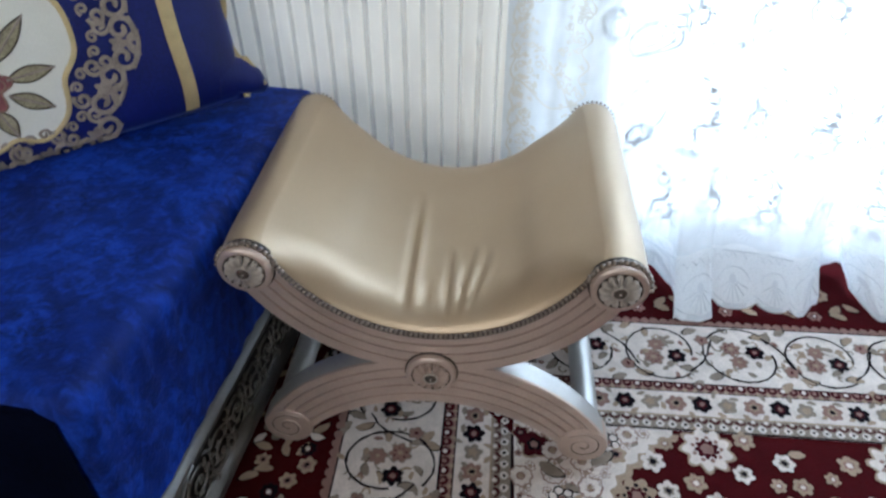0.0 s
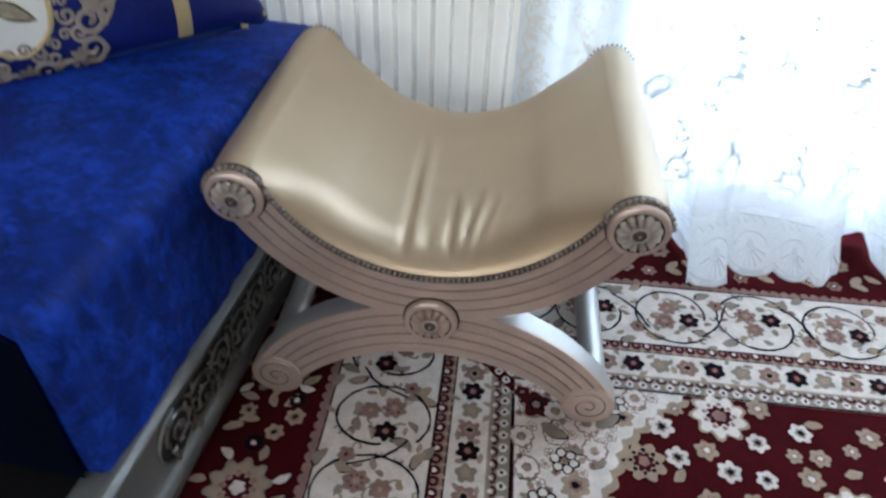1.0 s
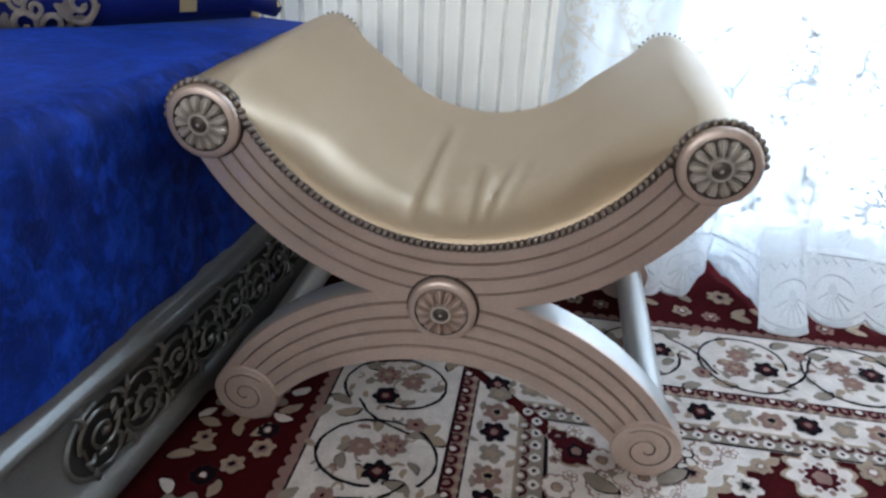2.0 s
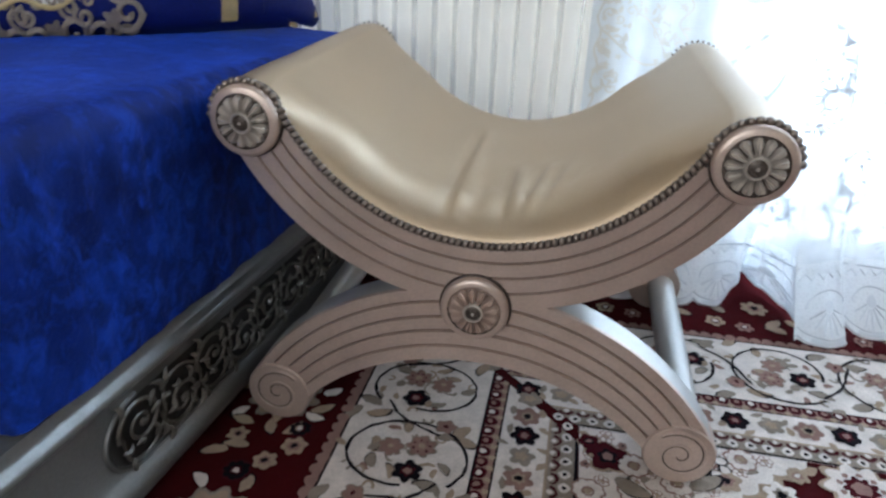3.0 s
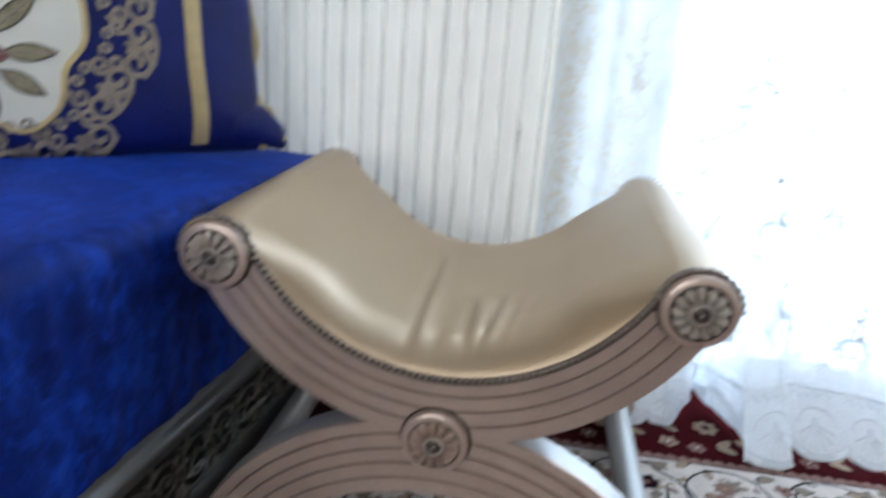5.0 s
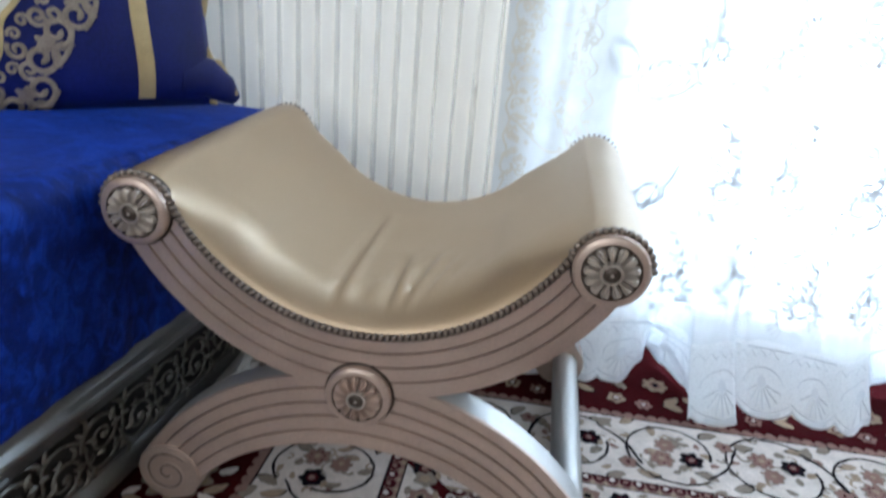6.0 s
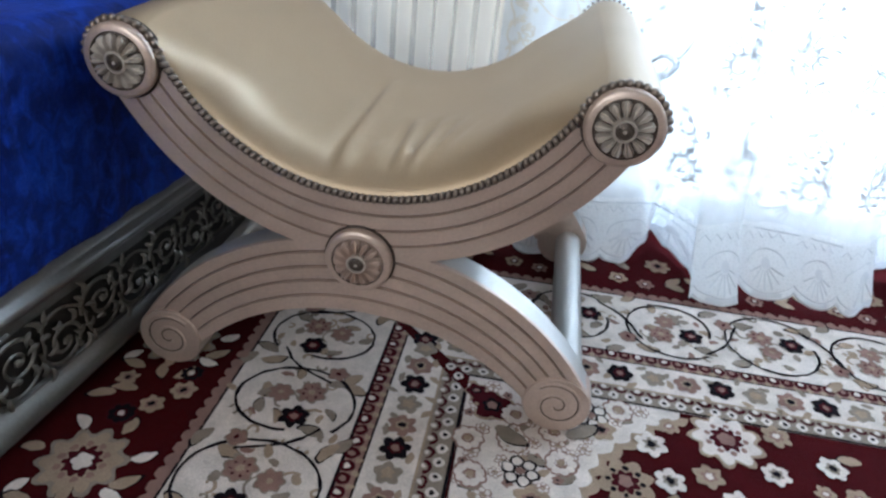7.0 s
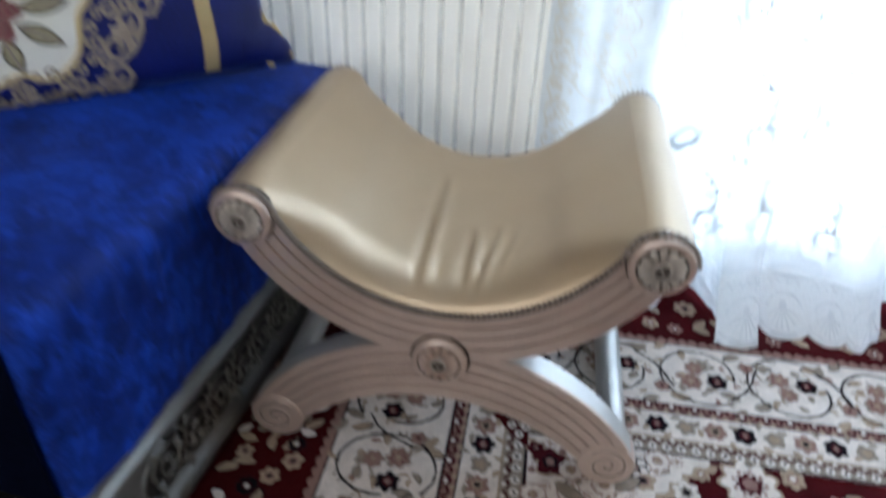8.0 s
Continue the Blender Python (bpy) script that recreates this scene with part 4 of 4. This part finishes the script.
    # outer red border beside the bed and under the window
    for s in range(8):
        y = 0.30 - 0.245 * s
        x = -0.288
        flower(x, y - 0.249, 0.050, M_BEIGE, M_IVORY, 10, 3, ring=M_DARKRED, edge=M_GREY, dots=M_ROSEP)
        for k in range(7):
            a = 2 * math.pi * k / 7 + 0.3
            leaf2(x + 0.056 * math.cos(a), y - 0.249 + 0.056 * math.sin(a), a, 0.030, 0.008, M_BEIGE if k % 2 else M_IVORY, 2, 0.8)
        for dx, dy, r in ((0.055, -0.105, 0.019), (0.028, -0.140, 0.018), (-0.03, -0.10, 0.016)):
            flower(x + dx, y + dy, r, M_BEIGE, M_BLACK, 6, 3, ring=M_ROSEP)
        open_flower(x + 0.0, y - 0.165, 0.020, M_DARKRED, M_IVORY, M_BLACK, 8, 3)
        open_flower(x + 0.05, y - 0.07, 0.018, M_DARKRED, M_IVORY, M_BLACK, 8, 3)
        for dx, dy, an in ((-0.02, -0.075, 2.7), (-0.03, -0.13, 3.3), (0.01, -0.065, 1.7), (0.03, -0.085, 0.8), (-0.005, -0.118, 3.0), (0.05, -0.03, 0.4), (0.0, -0.02, 2.8)):
            leaf2(x + dx, y + dy, an, 0.036, 0.0085, M_BEIGE, 3, 0.6)
    for s in range(10):
        x = 0.02 + 0.2 * s
        y = 0.475
        flower(x + 0.05, y + 0.03, 0.026, M_BEIGE, M_BLACK, 7, 3, ring=M_ROSEP)
        flower(x - 0.03, y - 0.035, 0.019, M_BEIGE, M_IVORY, 5, 3, ring=M_DARKRED)
        flower(x + 0.02, y - 0.045, 0.017, M_ROSEP, M_IVORY, 6, 3, ring=M_DARKRED)
        for dx, dy, an in ((0.06, -0.03, 0.4), (0.09, -0.05, 2.4), (0.10, 0.0, -1.0), (-0.01, 0.0, 2.0)):
            leaf2(x + dx, y + dy, an, 0.036, 0.010, M_BEIGE if dx > 0.05 else M_GREY, 3, 0.9)
    for nm, (m, vs, fs) in PAT.items():
        me = bpy.data.meshes.new("pattern")
        me.from_pydata(vs, [], fs)
        me.materials.append(m)
        tagged(part("woven_" + nm.replace("carpet_", ""), me, None, cp), kind="stuff")
    return cp


carpet()

# ---- curtains ----
def cloth(name, fn, s0, s1, ns, z0fn, z1, nz, material, parent, label=""):
    bm = bmesh.new()
    rows = []
    for i in range(ns + 1):
        s = s0 + (s1 - s0) * i / ns
        za = z0fn(s)
        rows.append([Vector(fn(s, za + (z1 - za) * (k / nz) ** 1.8)) for k in range(nz + 1)])
    grid(bm, rows)
    return part(name, bm, material, parent, label, angle=80)


def woven(name, colour, cover, translucent, vary=0.08, scale=9.0, stretch=(1, 1, 1), rough=0.6):
    """Thin cloth: part open, part thread that scatters light forwards and back."""
    m = bpy.data.materials.new(name)
    m.use_nodes = True
    n, l = m.node_tree.nodes, m.node_tree.links
    pb = n["Principled BSDF"]
    pb.inputs["Base Color"].default_value = (*colour, 1)
    pb.inputs["Roughness"].default_value = rough
    pb.inputs["Specular IOR Level"].default_value = 0.3
    tr, tl = n.new("ShaderNodeBsdfTransparent"), n.new("ShaderNodeBsdfTranslucent")
    tl.inputs[0].default_value = (*colour, 1)
    a, b = n.new("ShaderNodeMixShader"), n.new("ShaderNodeMixShader")
    a.inputs[0].default_value = translucent
    l.new(pb.outputs[0], a.inputs[1])
    l.new(tl.outputs[0], a.inputs[2])
    tc, mp, nz = n.new("ShaderNodeTexCoord"), n.new("ShaderNodeMapping"), n.new("ShaderNodeTexNoise")
    mp.inputs["Scale"].default_value = stretch
    nz.inputs["Scale"].default_value = scale
    nz.inputs["Detail"].default_value = 5
    l.new(tc.outputs["Object"], mp.inputs[0])
    l.new(mp.outputs[0], nz.inputs["Vector"])
    mr = n.new("ShaderNodeMapRange")
    mr.inputs[1].default_value, mr.inputs[2].default_value = 0.35, 0.65
    mr.inputs[3].default_value, mr.inputs[4].default_value = max(0, cover - vary), min(1, cover + vary)
    l.new(nz.outputs[0], mr.inputs[0])
    l.new(mr.outputs[0], b.inputs[0])
    l.new(tr.outputs[0], b.inputs[1])
    l.new(a.outputs[0], b.inputs[2])
    l.new(b.outputs[0], n["Material Output"].inputs[0])
    return m


M_DRAPE = woven("satin_rib_drape", (0.83, 0.785, 0.705), 0.998, 0.065, 0.002, 6, (1, 1, 0.1), 0.45)
M_RIB_SHADE = woven("rib_shade_grey", (0.74, 0.72, 0.685), 0.36, 0.10, 0.06, 6, (1, 1, 0.1), 0.4)
M_TULLE = woven("white_tulle", (0.90, 0.93, 0.96), 0.86, 0.42, 0.06, 14)
M_LACE = woven("white_lace_thread", (0.80, 0.82, 0.85), 0.96, 0.16, 0.05, 30)
M_LACE2 = woven("ecru_lace_thread", (0.88, 0.85, 0.79), 0.85, 0.45, 0.03, 30)

RIB = 0.0410


def ribs(x):
    return abs(math.sin(math.pi * x / RIB)) ** 0.8


def drape_point(s, z):
    sw = s + 0.006 * math.sin(z * 1.6 + s * 3) * z
    return sw, 0.672 - 0.0028 * ribs(s) - 0.012 * math.sin(s * 6.3 + 0.4) - 0.006 * math.sin(s * 17), z


dr = thing("drape", "ivory satin drape hanging in narrow vertical ribs", "curtain")
cloth("drape_cloth", drape_point, -1.3, 0.275, 600, lambda s: 0.010 + 0.004 * math.sin(s * 30), 2.45, 16, M_DRAPE, dr)
# grey strips that paint the shade into the valleys between the ribs
for k in range(-31, 7):
    s = k * RIB
    bm = bmesh.new()
    rows = []
    wd = 0.003 + 0.003 * random.random()
    for i in range(15):
        z = 0.012 + 2.43 * (i / 14) ** 1.6
        a, b, c = drape_point(s - wd, z), drape_point(s, z), drape_point(s + wd, z)
        rows.append([Vector((p[0], p[1] - 0.0012, p[2])) for p in (a, b, c)])
    grid(bm, rows)
    part("woven_stripe", bm, M_RIB_SHADE, dr)

# the hem on the carpet: along the cloth, then where it lies
HEM = ((0.08, 0.08, 0.52), (0.13, 0.13, 0.50), (0.18, 0.18, 0.47), (0.24, 0.24, 0.475), (0.29, 0.285, 0.49), (0.34, 0.340, 0.470), (0.39, 0.395, 0.488), (0.43, 0.440, 0.56), (0.462, 0.458, 0.635), (0.482, 0.49, 0.575),
       (0.498, 0.530, 0.510), (0.512, 0.536, 0.455), (0.524, 0.512, 0.375), (0.56, 0.56, 0.388), (0.598, 0.596, 0.398), (0.613, 0.606, 0.448), (0.632, 0.632, 0.438), (0.69, 0.69, 0.438), (0.76, 0.76, 0.430), (0.82, 0.800, 0.419),
       (0.846, 0.848, 0.468), (0.868, 0.900, 0.595), (0.884, 0.960, 0.605), (0.897, 0.948, 0.52), (0.94, 0.985, 0.418), (1.02, 1.04, 0.41), (1.10, 1.10, 0.43), (1.135, 1.14, 0.54), (1.16, 1.16, 0.44), (1.24, 1.24, 0.40),
       (1.34, 1.34, 0.43), (1.38, 1.38, 0.54), (1.42, 1.42, 0.43), (1.55, 1.55, 0.40), (1.75, 1.75, 0.45), (2.3, 2.3, 0.45))
HEM_S, HEM_X, HEM_Y = zip(*HEM)


def hem_x(s):
    return float(np.interp(s, HEM_S, HEM_X))


def hem_y(s):
    k = max(0, min(len(HEM) - 2, int(np.searchsorted(HEM_S, s)) - 1))
    q = min(1.0, max(0.0, (s - HEM_S[k]) / (HEM_S[k + 1] - HEM_S[k])))
    q = q * q * (3 - 2 * q)
    return HEM_Y[k] + (HEM_Y[k + 1] - HEM_Y[k]) * q


def hem_z(s):
    # scalloped edge; it lifts a little where the cloth falls back
    sc = abs(math.sin(math.pi * s / 0.088))
    lift = max(0.0, (hem_y(s) - 0.50)) * 0.10
    return 0.003 + 0.016 * (1 - sc ** 0.7) + lift


def tulle_point(s, z):
    low = math.exp(-(max(0.0, z - 0.01) / 0.105) ** 1.2)
    up = 0.585 - 0.022 * math.sin(s * 27.0 + 1.2 * math.sin(s * 5.1)) - 0.010 * math.sin(s * 71 + 1.0)
    y = up * (1 - low) + hem_y(s) * low
    return s + 0.004 * math.sin(s * 46) + (hem_x(s) - s) * low, y, z


def lace_at(s, z, off=0.0016):
    p = Vector(tulle_point(s, z))
    p.y -= off
    return p


def lace_cord(bm, pts, w=0.0022, off=0.0016):
    tube(bm, [lace_at(s, max(z, hem_z(s) + 0.001), off) for s, z in pts], w * 0.72, 5, flat=0.4, normal=(0, -1, 0))


def lace_line(bm, pts, w=0.0022, off=0.0036):
    """A flat run of thread lying on the net."""
    n = len(pts)
    sides = []
    for i, (s, z) in enumerate(pts):
        a, b = pts[max(i - 1, 0)], pts[min(i + 1, n - 1)]
        ds, dz = b[0] - a[0], b[1] - a[1]
        d = math.hypot(ds, dz) or 1.0
        sides.append([lace_at(s + k * w * dz / d, max(z - k * w * ds / d, hem_z(s) + 0.001), off) for k in (-1, 0, 1)])
    grid(bm, sides)


def lace_patch(bm, pts, cs, cz, off=0.0036):
    c = bm.verts.new(lace_at(cs, cz, off))
    vs = [bm.verts.new(lace_at(s, max(z, hem_z(s) + 0.001), off)) for s, z in pts]
    for k in range(len(vs)):
        bm.faces.new((c, vs[k], vs[(k + 1) % len(vs)]))


tu = thing("lace_curtain", "sheer white lace curtain with scalloped hem on the carpet", "curtain")
cloth("tulle", tulle_point, 0.105, 2.3, 520, hem_z, 2.45, 46, M_TULLE, tu)


def net_material():
    """Bobbin net: threads round small open cells."""
    m = woven("lace_net", (0.95, 0.965, 0.98), 0.9, 0.55, 0.0)
    n, l = m.node_tree.nodes, m.node_tree.links
    tc, vo, mr = n.new("ShaderNodeTexCoord"), n.new("ShaderNodeTexVoronoi"), n.new("ShaderNodeMapRange")
    vo.feature = "DISTANCE_TO_EDGE"
    vo.inputs["Scale"].default_value = 150
    l.new(tc.outputs["Object"], vo.inputs["Vector"])
    mr.inputs[1].default_value, mr.inputs[2].default_value, mr.inputs[3].default_value, mr.inputs[4].default_value = 0.10, 0.22, 0.95, 0.88
    l.new(vo.outputs["Distance"], mr.inputs[0])
    mix = [x for x in n if x.type == "MIX_SHADER"][1]
    l.new(mr.outputs[0], mix.inputs[0])
    return m


M_NET = net_material()
bm = bmesh.new()
rows = []
for i in range(521):
    s = 0.107 + 1.9 * i / 520
    za = hem_z(s) + 0.001
    rows.append([lace_at(s, za + (0.112 - za) * k / 8, 0.0010) for k in range(9)])
grid(bm, rows)
part("lace_band", bm, M_NET, tu, "netted lace band along the hem", angle=80)


def lace_sprig(bm, s, z, h, flip):
    """A feathered scroll that curls over, with small blossoms climbing above it."""
    f = -1 if flip else 1
    rnd = random.Random(int(s * 1000 + z * 100))
    curl = spiral(s, z + 0.035, 0.034, -1.2 if f > 0 else math.pi + 1.2, f * 1.15, 0.18, 26)
    lace_line(bm, curl, 0.0024)
    lace_line(bm, [(s + (a - s) * 0.80, z + 0.035 + (b - z - 0.035) * 0.80) for a, b in curl[:18]], 0.0014)
    for k in range(2, 20, 2):
        a, b = curl[k]
        an = math.atan2(b - z - 0.035, a - s) + 0.5 * f
        lace_patch(bm, leaf_outline(a, b, an, 0.015, 0.0036), a + 0.006 * math.cos(an), b + 0.006 * math.sin(an))
    for k in range(9):
        an = radians(200 + 16 * k) if f > 0 else radians(-20 - 16 * k)
        a, b = s - f * 0.020 + 0.012 * math.cos(an), z + 0.004 + 0.012 * math.sin(an)
        lace_line(bm, [(a, b), (a + 0.020 * math.cos(an), b + 0.020 * math.sin(an))], 0.0015)
    stem = [(s + f * 0.018 * math.sin(q * 4.0), z + 0.055 + (h - 0.055) * q) for q in (i / 14 for i in range(15))]
    lace_line(bm, stem, 0.0012)
    for k in (2, 5, 8, 11, 14):
        a, b = stem[k]
        rr = 0.0105 - 0.0004 * k
        lace_patch(bm, [(a + rr * (0.55 + 0.45 * math.cos(4 * t)) * math.cos(t), b + rr * (0.55 + 0.45 * math.cos(4 * t)) * math.sin(t)) for t in (2 * math.pi * i / 24 for i in range(24))], a, b)
        an = rnd.uniform(0, 6.28)
        lace_patch(bm, leaf_outline(a, b - 0.008, an, 0.020, 0.0045), a + 0.008 * math.cos(an), b - 0.008 + 0.008 * math.sin(an))
    for k in range(34):
        a, b = s + rnd.uniform(-0.042, 0.042), z + rnd.uniform(-0.02, h * 0.9)
        an = rnd.uniform(0, 6.28)
        lace_patch(bm, leaf_outline(a, b, an, 0.012, 0.0034), a + 0.004 * math.cos(an), b + 0.004 * math.sin(an))


k = 0
for row, (z0, hh) in enumerate(((0.155, 0.15), (0.36, 0.16), (0.60, 0.17), (0.86, 0.17))):
    s = 0.47 + 0.06 * (row % 2)
    while s < 1.35:
        bm = bmesh.new()
        lace_sprig(bm, s, z0 + 0.012 * math.sin(k * 2.3), hh, k % 2)
        part("lace_sprig", bm, M_LACE, tu)
        s += 0.122
        k += 1
# vertical edging of dense lace, its middle left open
lr = random.Random(8)
for j in range(10):
    bm = bmesh.new()
    z = 0.06 + 0.115 * j
    for sx, wob in ((0.120, 0.004), (0.262, 0.008)):
        lace_line(bm, [(sx + wob * math.sin(q * 4 * math.pi), z + 0.115 * q) for q in (i / 14 for i in range(15))], 0.0016)
    for k in range(70):
        q = lr.random()
        cz = z + 0.115 * q
        # a garland along both borders that closes at every second length
        gap = 0.050 * math.sin(math.pi * ((q + j % 2) / 2)) if j % 2 == 0 else 0.050 * math.sin(math.pi * (0.5 + q / 2))
        cs = 0.124 + lr.random() * (0.070 - gap * 0.75) if k % 2 else 0.260 - lr.random() * (0.070 - gap * 0.75)
        an = lr.uniform(0, 6.28)
        if k % 5 == 0:
            rr = lr.uniform(0.005, 0.009)
            lace_patch(bm, [(cs + rr * (0.65 + 0.35 * math.cos(5 * a)) * math.cos(a), cz + rr * (0.65 + 0.35 * math.cos(5 * a)) * math.sin(a)) for a in (2 * math.pi * i / 25 for i in range(25))], cs, cz)
        elif k % 5 == 1:
            lace_line(bm, spiral(cs, cz, lr.uniform(0.006, 0.011), an, lr.choice((-1.2, 1.2)), 0.2, 14), 0.0015)
        else:
            ln = lr.uniform(0.009, 0.018)
            lace_patch(bm, leaf_outline(cs, cz, an, ln, ln * 0.26), cs + ln * 0.4 * math.cos(an), cz + ln * 0.4 * math.sin(an))
    if j % 2 == 1:
        lace_line(bm, [(0.128 + 0.130 * q, z + 0.075 - 0.05 * math.sin(math.pi * q * 0.8)) for q in (i / 16 for i in range(17))], 0.0020)
        lace_line(bm, [(0.175 + 0.075 * q, z + 0.110 - 0.085 * q * q) for q in (i / 12 for i in range(13))], 0.0018)
    tagged(part("lace_edging", bm, M_LACE2, tu), "" if j else "dense ecru lace edging", kind="stuff")
# large outlined pear shapes beside the edging
for cs, cz, r0, tilt in ((0.318, 0.605, 0.036, 2.2), (0.388, 0.575, 0.046, 0.5), (0.345, 0.800, 0.046, 2.0), (0.400, 0.36, 0.026, 0.9), (0.330, 0.27, 0.026, 2.4)):
    bm = bmesh.new()
    for f, w in ((1.0, 0.0022), (0.80, 0.0014), (0.45, 0.0016)):
        lace_line(bm, [(cs + r0 * f * (math.cos(a) * (1.25 if math.cos(a) > 0 else 0.85) * math.cos(tilt) - 0.72 * math.sin(a) * math.sin(tilt)), cz + r0 * f * (math.cos(a) * (1.25 if math.cos(a) > 0 else 0.85) * math.sin(tilt) + 0.72 * math.sin(a) * math.cos(tilt))) for a in (2 * math.pi * i / 36 for i in range(37))], w)
    for k in range(14):
        a = 2 * math.pi * k / 14
        ps, pz = cs + r0 * 0.9 * (math.cos(a) * math.cos(tilt) - 0.72 * math.sin(a) * math.sin(tilt)), cz + r0 * 0.9 * (math.cos(a) * math.sin(tilt) + 0.72 * math.sin(a) * math.cos(tilt))
        lace_patch(bm, [(ps + 0.0032 * math.cos(b), pz + 0.0032 * math.sin(b)) for b in (2 * math.pi * i / 8 for i in range(8))], ps, pz)
    lace_line(bm, [(cs + r0 * 1.2 * math.cos(tilt) + 0.02 * q, cz + r0 * 1.2 * math.sin(tilt) + 0.05 * q * q) for q in (i / 8 for i in range(9))], 0.0018)
    part("lace_pear", bm, M_LACE, tu)
for k in range(26):
    q = k / 26
    bm = bmesh.new() if k == 0 else bm
    an = lr.uniform(0, 6.28)
    cs, cz = 0.365 + 0.030 * math.sin(q * 9) + lr.uniform(-0.012, 0.012), 0.30 + 0.20 * q
    lace_patch(bm, leaf_outline(cs, cz, an, 0.015, 0.004), cs + 0.006 * math.cos(an), cz + 0.006 * math.sin(an))
part("lace_trail", bm, M_LACE, tu)
# scalloped hem border: cord, fans and eyelets
for j in range(1, 16):
    s0 = 0.088 * j + 0.044
    if s0 > 1.4 or s0 < 0.13:
        continue
    bm = bmesh.new()
    sa, sb = s0 - 0.044, s0 + 0.044
    cord = [(sa + (sb - sa) * i / 16, hem_z(sa + (sb - sa) * i / 16) + 0.003) for i in range(17)]
    lace_cord(bm, cord, 0.0032, 0.002)
    lace_cord(bm, [(s, z + 0.010) for s, z in cord], 0.0016, 0.0018)
    for i in range(7):
        a = radians(200 + 140 * i / 6)
        lace_cord(bm, [(s0 + 0.008 * math.cos(a), 0.052 + 0.008 * math.sin(a)), (s0 + 0.031 * math.cos(a), 0.052 + 0.034 * math.sin(a))], 0.0024)
    lace_cord(bm, [(s0 + 0.033 * math.cos(a), 0.053 + 0.020 * math.sin(a)) for a in (math.pi * i / 12 for i in range(13))], 0.0022)
    lace_patch(bm, [(s0 + 0.008 * math.cos(a), 0.054 + 0.008 * math.sin(a)) for a in (2 * math.pi * i / 12 for i in range(12))], s0, 0.054)
    for i in range(4):
        lace_cord(bm, [(sa + 0.018 * i, 0.088), (sa + 0.018 * i + 0.009, 0.098), (sa + 0.018 * i + 0.018, 0.088)], 0.0016)
    lace_cord(bm, [(sa, 0.104), (sb, 0.104)], 0.0024)
    part("lace_scallop", bm, M_LACE, tu, "" if j > 1 else "scalloped lace border with fans")
